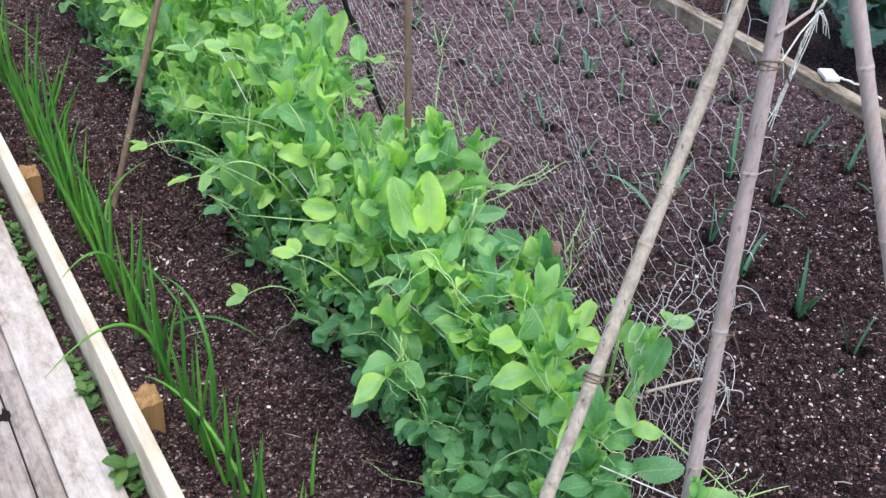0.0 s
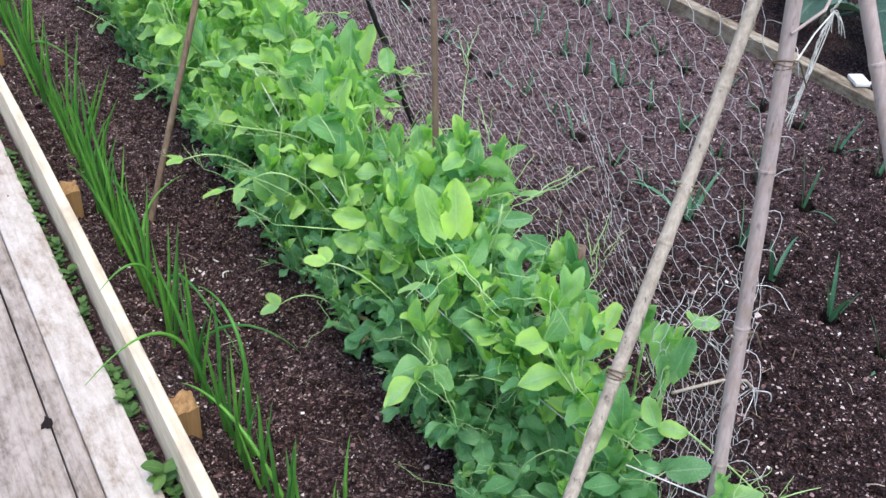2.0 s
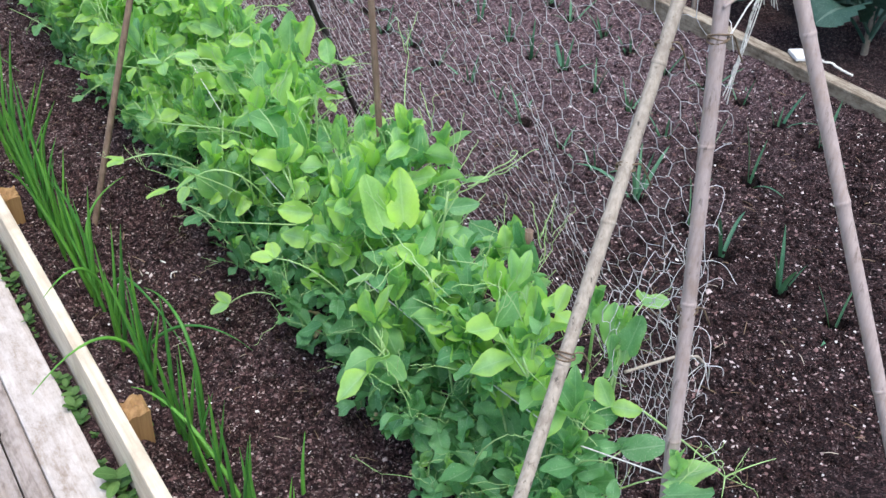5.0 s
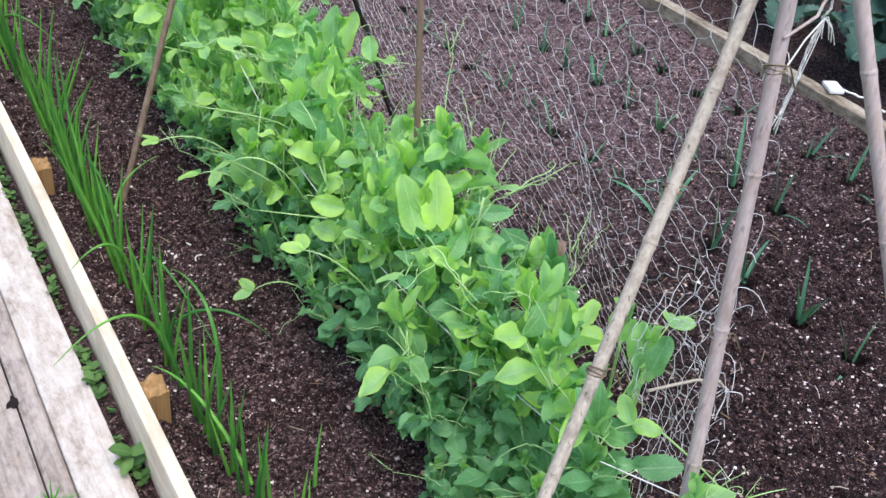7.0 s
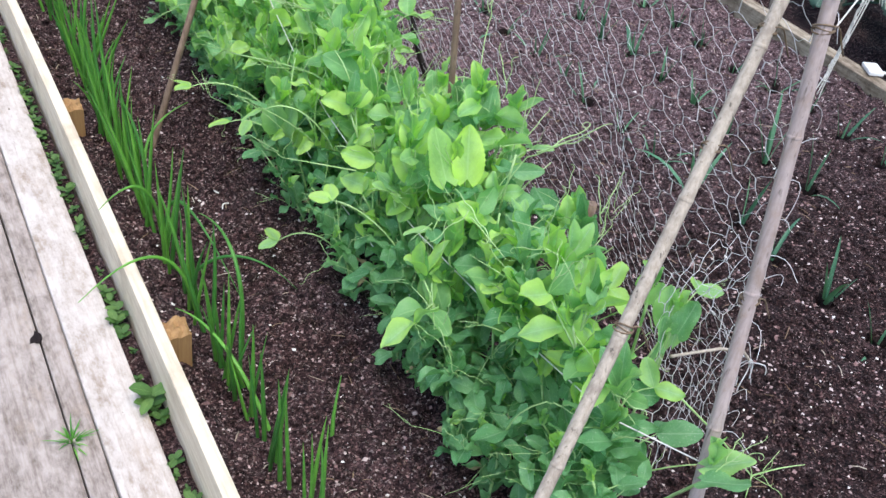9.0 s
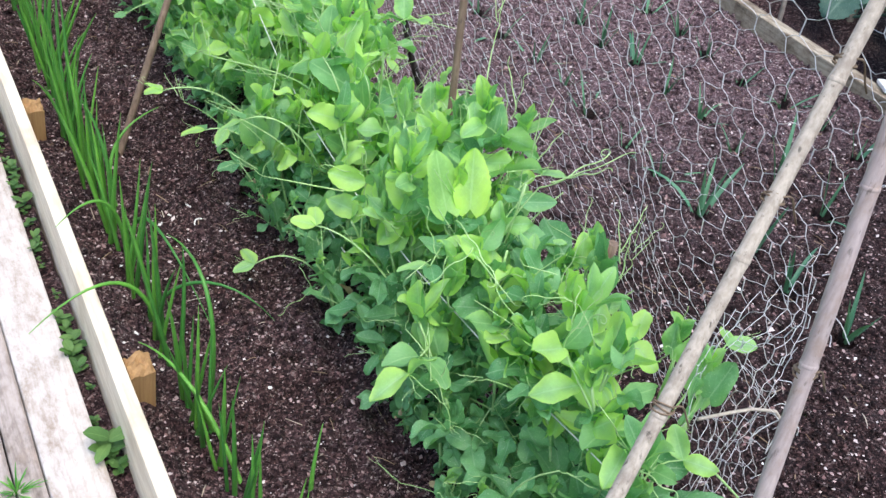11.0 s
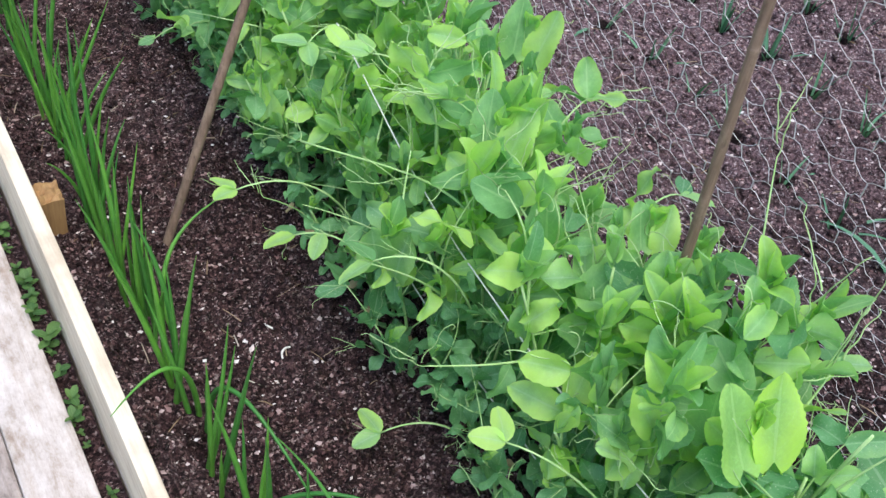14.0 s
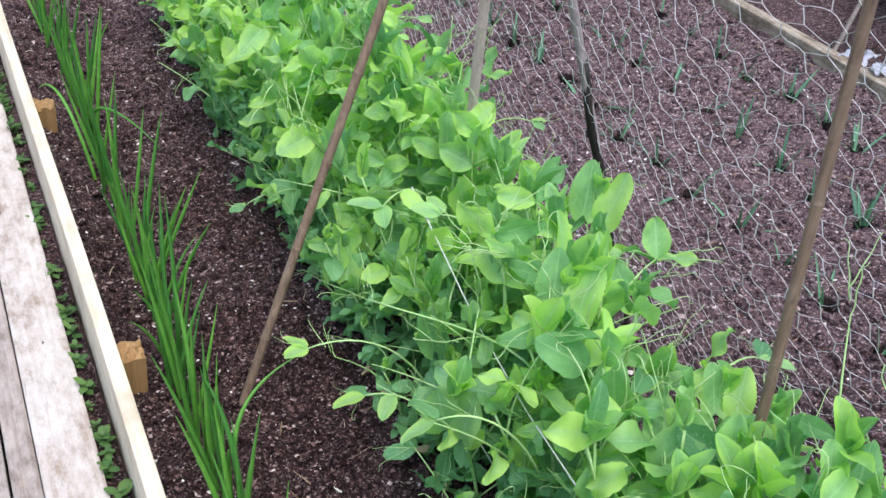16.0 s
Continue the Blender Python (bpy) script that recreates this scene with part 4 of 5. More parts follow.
def pea_plant(x, y, height, lean, seed, fresh=0.5, size=1.0):
    rnd = random.Random(seed)
    root = thing("pea_plant", "leafy green pea plant climbing among its row with curling tendrils" if height > 0.35 else "low bluish green pea plant at the edge of the row", "pea plant", "row of peas", pose(x, y, float(soil_height(np.array([x]), np.array([y]))[0]) - 0.01))
    lx, ly = lean
    pts = bez((0, 0, 0), (lx * 0.1, ly * 0.1, height * 0.35), (lx * 0.5 + rnd.uniform(-0.02, 0.02), ly * 0.5 + rnd.uniform(-0.02, 0.02), height * 0.7), (lx, ly, height), 12)
    bm = bmesh.new()
    tube(bm, pts, [0.0032 - 0.0001 * k for k in range(13)], 5, 0)
    part("stem", bm, M_STALK, root)
    n = max(4, int(height / 0.048))
    turn = rnd.uniform(0, 360)
    for k in range(n):
        t = 0.08 + 0.9 * k / n
        p = pts[min(12, int(t * 12))].lerp(pts[min(12, int(t * 12) + 1)], t * 12 % 1)
        turn += 180 + rnd.uniform(-35, 35)
        if (Vector((x, y, 0)) + p - LIME_PAIR).length < 0.115:
            continue
        high = t * height
        young = high > max(0.1, 0.26 - 0.09 * max(0, y - 1.5)) and rnd.random() < fresh * (0.1 + 0.2 * max(0, min(1.2, y - 1.5)) + 1.2 * t)
        # shade-darkened leaves low down, reaching higher at the near end
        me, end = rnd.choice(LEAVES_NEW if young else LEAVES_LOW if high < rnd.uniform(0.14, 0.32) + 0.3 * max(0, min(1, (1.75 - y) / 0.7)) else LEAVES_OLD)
        sc = size * rnd.uniform(0.6, 1.1) * (0.74 + 0.46 * min(1, t * 1.4))
        m = Matrix.Translation(p) @ pose(0, 0, 0, rnd.uniform(-12, 12), rnd.uniform(-20, 15) - (rnd.uniform(15, 65) if young else rnd.uniform(5, 52)), turn) @ Matrix.Scale(sc, 4)
        leaf = part("leaf", me, None, root, m=m)
        if rnd.random() < (0.62 if t > 0.5 else 0.2):
            part("tendril", rnd.choice(TENDRILS), None, leaf, m=Matrix.Translation(end) @ pose(0, 0, 0, rnd.uniform(0, 360), rnd.uniform(-40, 20), rnd.uniform(-40, 40)) @ Matrix.Scale(rnd.uniform(0.7, 1.3), 4))
    if (Vector((x, y, 0)) + pts[-1] - LIME_PAIR).length > 0.12:
        part("shoot_tip", rnd.choice(TIPS_TALL if height > 0.34 else TIPS), None, root, m=Matrix.Translation(pts[-1]) @ pose(0, 0, 0, rnd.uniform(-20, 20), rnd.uniform(-20, 20), rnd.uniform(0, 360)) @ Matrix.Scale((1.0 if height > 0.3 else 0.65) * size * rnd.uniform(0.7, 1.15), 4))
    return root


pr = random.Random(21)
seed = 1000
for row_x, h_mid, lean_x, gap in ((0.762, 0.29, -0.05, 0.08), (0.82, 0.38, -0.05, 0.085), (0.88, 0.46, -0.02, 0.08), (0.928, 0.42, -0.015, 0.08)):
    y = 0.97 + pr.uniform(0, 0.05) + (0.22 if row_x > 0.9 else 0)
    while y < 4.28:
        seed += 1
        hill = 0.035 * math.sin(y * 4.1 + row_x * 9) + 0.03 * math.sin(y * 9.3)
        h = max(0.2, h_mid + hill + pr.uniform(-0.07, 0.07))
        pea_plant(row_x + pr.uniform(-0.03, 0.03) - ((0.09 if 1.18 < y < 1.52 else 0.045) if row_x > 0.86 and y < 2.1 else 0), y, h, (lean_x + pr.uniform(-0.06, 0.06), pr.uniform(-0.06, 0.06)), seed, min(0.95, 0.3 + 0.45 * max(0, y - 1.05)), 1.0 + 0.16 * max(0, min(1, y - 2.3)))
        y += gap * pr.uniform(0.8, 1.25)


# low, small-leaved plants along the foot of the row
y = 0.99
while y < 3.7:
    seed += 1
    pea_plant(0.722 + pr.uniform(-0.02, 0.02), y, pr.uniform(0.13, 0.2), (pr.uniform(-0.06, -0.01), pr.uniform(-0.04, 0.04)), seed, 0.2, 0.8)
    y += pr.uniform(0.07, 0.12)


def broad_leaf(x, y, z, turn, lift, size, material, seed, stalk_from):
    """A plant that carries one conspicuous pair of broad young leaves."""
    rnd = random.Random(seed)
    root = thing("pea_plant", "pea plant with a broad bright yellow-green pair of leaves", "pea plant", "row of peas", pose(stalk_from[0], stalk_from[1], 0))
    top = Vector((x - stalk_from[0], y - stalk_from[1], z))
    bm = bmesh.new()
    tube(bm, bez((0, 0, 0), (0, 0, z * 0.4), top * 0.8, top, 8), 0.0028, 5)
    part("stem", bm, M_STALK, root)
    bm = bmesh.new()
    uv = bm.loops.layers.uv.new("blade")
    for side in (-1, 1):
        blade(bm, uv, pose(0, 0, 0, 0, -lift, turn) @ pose(-0.2 * size, side * size * 0.2, 0, side * 12, 0, side * 9), size, size * 0.62, 0.1, -0.2, 0.005, 0.38, 8, 34, 0, side * 2, 0.16, 0.03)
    part("leaf", mesh_of("pea_leaf", bm, (material, M_STALK)), None, root, m=Matrix.Translation(top))
    part("shoot_tip", TIP_LIME if material is M_LIME else TIPS[seed % 8], None, root, m=Matrix.Translation(top + Vector((0.01, 0.015, 0.0))) @ Matrix.Scale(0.8, 4))
    part("tendril", TENDRILS[seed % 8], None, root, m=Matrix.Translation(top) @ pose(0, 0, 0, 0, -30, turn + 60))


broad_leaf(0.762, 1.51, 0.505, 80, 50, 0.098, M_LIME, 1, (0.82, 1.52))
broad_leaf(0.74, 1.31, 0.40, 190, 20, 0.07, M_YOUNG, 2, (0.80, 1.33))
broad_leaf(0.70, 1.62, 0.40, 150, 30, 0.06, M_LEAF, 3, (0.78, 1.62))
broad_leaf(0.79, 2.05, 0.50, 40, 60, 0.085, M_YOUNG, 4, (0.84, 2.06))
broad_leaf(0.93, 2.2, 0.53, 30, 65, 0.085, M_YOUNG, 5, (0.9, 2.2))
broad_leaf(0.93, 1.78, 0.46, 330, 55, 0.07, M_YOUNG, 6, (0.9, 1.75))
broad_leaf(0.902, 1.05, 0.44, 100, 84, 0.078, M_LEAF, 7, (0.87, 1.06))
broad_leaf(0.88, 1.635, 0.53, 70, 66, 0.068, M_LEAF, 9, (0.9, 1.65))
br = random.Random(64)
for k in range(34):
    by = 1.05 + 3.1 * k / 34 + br.uniform(-0.04, 0.04)
    bx = br.choice((0.82, 0.85, 0.88, 0.9)) + br.uniform(-0.02, 0.02)
    if abs(by - 1.48) < 0.11:
        continue
    bz = 0.49 - 1.1 * abs(bx - 0.88) + br.uniform(-0.04, 0.04)
    broad_leaf(bx, by, bz, br.choice((br.uniform(0, 90), br.uniform(180, 320))), br.uniform(48, 86), br.uniform(0.045, 0.075), M_YOUNG if br.random() < 0.55 else M_LEAF, 20 + k, (min(0.95, bx + 0.02), by + 0.02))
broad_leaf(0.80, 0.81, 0.43, 310, 25, 0.07, M_LEAF, 8, (0.85, 0.97))


def side_shoot(a, b, seed, size=0.055):
    """A shoot straggling out of the row, with a pair of leaflets and tendrils at its end."""
    rnd = random.Random(seed)
    a, b = Vector(a), Vector(b)
    root = thing("pea_shoot", "straggling pea shoot reaching out of the row", "pea plant", "straggling shoots", Matrix.Translation(a))
    v = b - a
    bm = bmesh.new()
    pts = bez((0.06 if v.x < 0 else -0.06, 0, -0.12), Vector((0, 0, 0.02)), v * 0.6 + Vector((0, 0, 0.03)), v, 10)
    tube(bm, pts, [0.0022 - 0.0001 * k for k in range(11)], 5)
    part("stem", bm, M_STALK, root)
    heading = math.degrees(math.atan2(v.y, v.x))
    for at, turns in ((7, (70,)), (10, (35, -45))) if seed % 3 == 0 else ((10, (25, -55)),):
        for turn in turns:
            bm = bmesh.new()
            uv = bm.loops.layers.uv.new("blade")
            blade(bm, uv, pose(0, 0, 0, rnd.uniform(-20, 20), -rnd.uniform(-10, 25), heading + turn), size * rnd.uniform(0.8, 1.1), size * 0.58, 0.2, 0.5, 0.002, 0.46, 4, 6)
            part("leaf", mesh_of("pea_leaf", bm, (M_YOUNG if rnd.random() < 0.6 else M_LEAF, M_STALK)), None, root, m=Matrix.Translation(pts[at]))
    part("tendril", TENDRILS[seed % 8], None, root, m=Matrix.Translation(v) @ pose(0, 0, 0, 0, 5, heading) @ Matrix.Scale(0.6, 4))
    part("tendril", TENDRILS[(seed + 3) % 8], None, root, m=Matrix.Translation(pts[6]) @ pose(0, 0, 0, 40, 25, heading - 50) @ Matrix.Scale(0.6, 4))


for k, (a, b) in enumerate((((0.68, 2.31, 0.25), (0.52, 2.32, 0.28)), ((0.70, 1.9, 0.10), (0.6, 1.95, 0.07)), ((0.70, 2.22, 0.18), (0.6, 2.27, 0.2)), ((0.70, 1.6, 0.3), (0.62, 1.72, 0.33)),
                            ((0.94, 2.36, 0.34), (1.05, 2.31, 0.3)), ((0.86, 1.53, 0.44), (0.97, 1.57, 0.47)), ((0.92, 1.9, 0.44), (1.05, 1.93, 0.42)), ((0.98, 2.7, 0.4), (1.1, 2.66, 0.42)),
                            ((0.95, 1.12, 0.3), (1.03, 1.13, 0.44)), ((0.72, 2.9, 0.2), (0.6, 2.93, 0.16)), ((0.75, 4.0, 0.2), (0.57, 4.12, 0.24)), ((0.96, 3.2, 0.4), (1.08, 3.15, 0.44)),
                            ((0.69, 1.976, 0.364), (0.593, 2.021, 0.373)), ((0.80, 1.55, 0.4), (0.70, 1.46, 0.42)), ((0.80, 2.5, 0.42), (0.68, 2.42, 0.45)),
                            ((0.82, 2.2, 0.46), (0.72, 2.3, 0.5)))):
    side_shoot(a, b, 40 + k, 0.055 if a[1] < 2.6 else 0.04)


def long_stalk(points, arms, r, label, seed):
    """A bare stalk lying over the leaves or the soil, with side arms and a tendril at its end."""
    pts = [Vector(p) for p in points]
    root = thing("pea_shoot", label, "pea plant", "straggling shoots", Matrix.Translation(pts[0]))
    line = []
    ring = [pts[0] * 2 - pts[1]] + pts + [pts[-1] * 2 - pts[-2]]
    for p0, p1, p2, p3 in zip(ring, ring[1:], ring[2:], ring[3:]):
        line += bez(p1, p1 + (p2 - p0) / 6, p2 - (p3 - p1) / 6, p2, 5)[:-1]
    line.append(pts[-1])
    bm = bmesh.new()
    tube(bm, [p - pts[0] for p in line], [r * (1 - 0.45 * k / len(line)) for k in range(len(line))], 6)
    part("stem", bm, M_STALK, root)
    for at, to in arms:
        bm = bmesh.new()
        a, b = Vector(at) - pts[0], Vector(to) - pts[0]
        tube(bm, bez(a, a.lerp(b, 0.35) + Vector((0, 0, 0.008)), a.lerp(b, 0.7) + Vector((0, 0, 0.006)), b, 6), [r * (0.7 - 0.06 * k) for k in range(7)], 5)
        part("stem", bm, M_STALK, root)
    v = pts[-1] - pts[-2]
    for k in range(2):
        part("tendril", TENDRILS[(seed + k) % 8], None, root, m=Matrix.Translation(pts[-1] - pts[0]) @ pose(0, 0, 0, 0, -20, math.degrees(math.atan2(v.y, v.x)) - 40 + 60 * k))


long_stalk(((0.84, 1.954, 0.248), (0.774, 1.956, 0.363), (0.74, 2.108, 0.39), (0.617, 2.302, 0.363)), (), 0.0026, "long pale pea stalk trailing over the leaves of the row", 2)
long_stalk(((1.0, 1.07, 0.26), (1.1, 1.03, 0.15), (1.178, 0.988, 0.055)), (((1.178, 0.988, 0.055), (1.292, 0.965, 0.06)), ((1.178, 0.988, 0.055), (1.135, 0.955, 0.05))), 0.0024, "forked pale pea tendril reaching down to the bare soil", 5)


# ---- onions ----
def onion_leaf_bm(seed, length, droop):
    rnd = random.Random(seed)
    bm = bmesh.new()
    uv = bm.loops.layers.uv.new("blade")
    p1 = Vector((rnd.uniform(0.0, 0.01), 0, length * 0.4))
    p2 = Vector((length * (0.03 + 0.4 * droop), 0, length * (0.72 - 0.05 * droop)))
    p3 = Vector((length * (0.06 + 0.8 * droop), 0, length * (1.0 - 0.7 * droop)))
    pts = bez((0, 0, 0), p1, p2, p3, 12)
    tube(bm, pts, [0.0047 * (1 - (k / 12) ** 2.2 * 0.93) for k in range(13)], 7, 0, False, uv)
    return mesh_of("onion_leaf", bm, (M_ONION,))


ONION = [onion_leaf_bm(500 + k, 0.23 + 0.012 * k, (0.0, 0.03, 0.06, 0.1, 0.22, 0.4, 0.0, 0.03, 0.75, 0.9)[k]) for k in range(10)]
orr = random.Random(9)
y = 1.05
while y < 4.42:
    ox = 0.385 + 0.012 * math.sin(y * 2.2) + orr.uniform(-0.01, 0.01)
    root = thing("spring_onion", "clump of upright green spring onion leaves", "onion", "row of onions", pose(ox, y, float(soil_height(np.array([ox]), np.array([y]))[0]) - 0.004))
    for k in range(orr.randint(2, 4) if y > 3.1 else orr.randint(3, 5) if y > 2.3 else orr.randint(2, 3)):
        me = ONION[orr.choice((0, 1, 2, 3, 6, 7, 1, 2, 7, 0, 6, 4))] if orr.random() < 0.99 else ONION[orr.choice((5, 8, 9))]
        part("leaf", me, None, root, m=pose(orr.uniform(-0.01, 0.01), orr.uniform(-0.035, 0.035), 0, orr.gauss(4, 6), orr.gauss(0, 5), orr.uniform(0, 360)) @ Matrix.Scale(orr.uniform(0.7, 1.2), 4))
    y += orr.uniform(0.045, 0.08) * (0.85 if y < 3 else 1.1)


def bent_onion(base, mid, tip, seed):
    """A single long onion leaf bowed over."""
    base, mid, tip = Vector(base), Vector(mid), Vector(tip)
    bm = bmesh.new()
    uv = bm.loops.layers.uv.new("blade")
    ctrl = mid * 2 - (base + tip) / 2
    pts = [(base * (1 - t) ** 2 + ctrl * 2 * t * (1 - t) + tip * t * t) - base for t in (k / 14 for k in range(15))]
    tube(bm, pts, [0.0047 * (1 - (k / 14) ** 2 * 0.85) for k in range(15)], 7, 0, False, uv)
    root = part("onion_leaf", mesh_of("onion_leaf", bm, (M_ONION,)), None, m=Matrix.Translation(base))
    tagged(root, "single long onion leaf bowed over beside the row", "onion", "bowed onion leaves")


for base, mid, tip in (((0.38, 1.85, 0.0), (0.31, 1.87, 0.16), (0.14, 1.82, 0.13)), ((0.41, 2.32, 0), (0.43, 2.38, 0.12), (0.54, 2.42, 0.18)), ((0.506, 1.41, 0), (0.51, 1.42, 0.06), (0.535, 1.45, 0.13)),
                       ((0.385, 2.13, 0), (0.345, 2.12, 0.16), (0.242, 2.082, 0.15)), ((0.385, 2.1, 0), (0.41, 2.04, 0.16), (0.466, 1.826, 0.05)), ((0.405, 1.463, 0), (0.36, 1.6, 0.13), (0.31, 1.75, 0.12)), ((0.42, 1.686, 0), (0.42, 1.71, 0.24), (0.41, 1.91, 0.22)), ((0.37, 3.4, 0), (0.33, 3.5, 0.17), (0.29, 3.62, 0.15)), ((0.38, 4.25, 0), (0.33, 4.33, 0.16), (0.28, 4.43, 0.2))):
    bent_onion(base, mid, tip, 1)


# ---- leeks ----
def leek_leaf_bm(seed, droop):
    bm = bmesh.new()
    uv = bm.loops.layers.uv.new("blade")
    blade(bm, uv, pose(0, 0, 0, 0, -84 + 10 * (seed % 3), 0), 0.155, 0.009 + 0.002 * (seed % 3), 0.45, droop, 0.0, 0.4, 2, 8)
    return mesh_of("leek_leaf", bm, (M_LEEK,))


LEEK = [leek_leaf_bm(k, d) for k, d in enumerate((0.2, 0.5, 0.9, 1.6, 2.3))]
kr = random.Random(17)
for lx, ly in LEEKS:
    root = thing("leek", "small bluish green leek seedling standing in its planting hole", "leek", "rows of leeks", pose(lx, ly, max(-0.06, float(soil_height(np.array([lx]), np.array([ly]))[0])), 0, 0, kr.uniform(0, 360)))
    tall = 1.45 if ly < 2.0 else 1.0
    for k in range(kr.randint(4, 7) if tall == 1 else kr.randint(3, 5)):
        part("leaf", LEEK[min(4, int(kr.random() ** (1.6 if tall == 1 else 5.0) * 5))], None, root, m=pose(0, 0, 0, kr.uniform(-6, 6), kr.uniform(-5, 12), k * 140 + kr.uniform(-30, 30)) @ Matrix.Scale(tall * kr.uniform(0.6, 1.15), 4))


# ---- brassicas in the neighbouring bed ----
def brassica_leaf_bm(seed):
    rnd = random.Random(seed)
    bm = bmesh.new()
    uv = bm.loops.layers.uv.new("blade")
    tube(bm, bez((0, 0, 0), (0.05, 0, 0.03), (0.1, 0, 0.06), (0.14, 0, 0.07), 5), 0.006, 6, 0, False, uv)
    blade(bm, uv, pose(0.12, 0, 0.065, 0, -20, 0), rnd.uniform(0.24, 0.34), rnd.uniform(0.17, 0.24), 0.25, rnd.uniform(0.7, 1.3), 0.03, 0.48, 10, 34, 0, rnd.uniform(0, 6), 0.0, 0.09)
    return mesh_of("brassica_leaf", bm, (M_BRASSICA,))


BRASSICA = [brassica_leaf_bm(600 + k) for k in range(5)]


def brassica(x, y, h, seed, n=13):
    rnd = random.Random(seed)
    root = thing("brassica_plant", "leafy blue-green brassica plant with broad drooping leaves", "brassica plant", "brassicas in the next bed", pose(x, y, -0.03))
    bm = bmesh.new()
    tube(bm, bez((0, 0, 0), (0.01, 0, h * 0.3), (-0.01, 0.01, h * 0.7), (0, 0, h), 6), [0.014 - 0.001 * k for k in range(7)], 8)
    part("stem", bm, M_CROSS, root)
    for k in range(n):
        part("leaf", rnd.choice(BRASSICA), None, root, m=pose(0, 0, h * (0.25 + 0.75 * k / n), 0, rnd.uniform(-45, 5) - 30 * k / n, 137.5 * k + rnd.uniform(-15, 15)) @ Matrix.Scale(rnd.uniform(0.8, 1.1) * (1 - 0.35 * k / n), 4))


for bx, by, bh, bs in ((3.12, 2.15, 0.22, 1), (3.15, 2.66, 0.2, 2), (3.42, 3.95, 0.3, 9), (3.2, 3.05, 0.15, 10), (3.55, 4.15, 0.5, 3), (3.5, 3.6, 0.4, 4), (3.8, 2.6, 0.45, 5), (4.0, 3.3, 0.45, 6), (3.2, 1.6, 0.35, 7), (4.1, 4.2, 0.45, 8)):
    brassica(bx, by, bh, bs)
for foot, top, sd in (((2.745, 4.14, 0.0), (3.27, 4.47, 0.46), 41), ((2.735, 3.42, 0.0), (3.24, 3.68, 0.4), 42), ((2.735, 2.62, 0.0), (2.79, 2.72, 0.5), 43)):
    cane("marker_stick", foot, top, 0.0085, M_STICK, "dull grey cane leaning behind the dividing board" if sd < 43 else "dull grey cane upright behind the dividing board", sd, 0.3, "canes of the next bed")


# ---- ties, twine and string ----
def string(name, pts, r, material, label, category="twine", strands=1, kind=""):
    """A twisted string along points."""
    bm = bmesh.new()
    pts = [Vector(p) for p in pts]
    fine = []
    for a, b in zip(pts, pts[1:]):
        n = max(2, int((b - a).length / 0.0025)) if strands > 1 else 6
        fine += [a.lerp(b, k / n) for k in range(n)]
    fine.append(pts[-1])
    if strands > 1:
        fine = [p + noise.noise_vector(p * 60) * 0.006 for p in fine]
    for s in range(strands):
        off = [Vector((math.cos(k * 1.1 + math.pi * s), math.sin(k * 1.1 + math.pi * s), 0)) * (r * 1.15 if strands > 1 else 0) for k in range(len(fine))]
        tube(bm, [p + o for p, o in zip(fine, off)], r, 5, 0)
    ob = part(name, bm, material)
    return tagged(ob, label, category, "", kind)


def on_cane(key, z):
    a, b = (Vector(p) for p in CANES[key])
    return a.lerp(b, z / b.z)


string("guide_twine", [on_cane("near_mid", 0.4), (0.765, 0.99, 0.378), (0.745, 1.24, 0.355), (0.74, 1.58, 0.321), (0.74, 1.8, 0.313), (0.74, 2.03, 0.335), (0.74, 2.19, 0.372), (0.75, 2.46, 0.45)], 0.0012, M_TWINE, "tight white twine stretched along the pea row")
string("guide_twine", [on_cane("near_mid", 0.16), (0.755, 1.4, 0.14), (0.75, 2.0, 0.14), (0.78, 2.6, 0.15)], 0.0013, M_TWINE, "tight white twine low along the pea row")
knot = Vector((1.005, 1.0, 1.05))
string("hanging_twine", [(0.91, 1.02, 1.205), (0.99, 0.99, 1.19), (1.012, 0.995, 1.11), knot, (0.995, 1.0, 1.02), (0.99, 1.0, 0.995), (0.984, 1.0, 0.955), (0.973, 1.0, 0.917)], 0.001, M_TWINE, "braided white twine hanging frayed from the cane tops", "twine", 2)
string("hanging_twine", [knot, (0.96, 0.985, 1.035), on_cane("near_mid", 1.01) + Vector((0.012, -0.004, 0.0))], 0.0012, M_TWINE, "thin pale twine tied round the bamboo cane")
string("hanging_twine", [knot, knot + Vector((0.012, -0.006, -0.012)), knot + Vector((0.022, -0.004, -0.034))], 0.0009, M_TWINE, "frayed end of twine at the knot")
fr = random.Random(31)
for k in range(5):
    way = Vector((fr.uniform(-0.012, 0.034), fr.uniform(-0.012, 0.012), fr.uniform(-0.03, 0.02)))
    string("frayed_twine", bez(knot, knot + way * 0.5 + Vector((0, 0, 0.012)), knot + way * 0.9, knot + way + Vector((0.005, 0, -0.012)), 9), 0.00055, M_TWINE, "fine frayed strand of pale twine at the knot")
for k in range(3):
    drift = 0.006 * (k - 1)
    string("frayed_twine", bez(knot, (0.994 + drift, 1.0 - drift, 1.01), (0.984 - drift, 1.0, 0.95), (0.972 + drift, 1.0, 0.905 - 0.008 * k), 12), 0.0008, M_TWINE, "loose strand of pale twine beside the braided cord")
string("dry_twig", [on_cane("near_mid", 1.06) + Vector((-0.012, -0.014, -0.005)), (0.955, 0.975, 1.07), knot + Vector((-0.012, 0.0, 0.02)), knot + Vector((0.004, 0.0, 0.045))], 0.0022, M_CANE_PINK, "dry brown stalk caught in the twine at the cane tops", "twig")


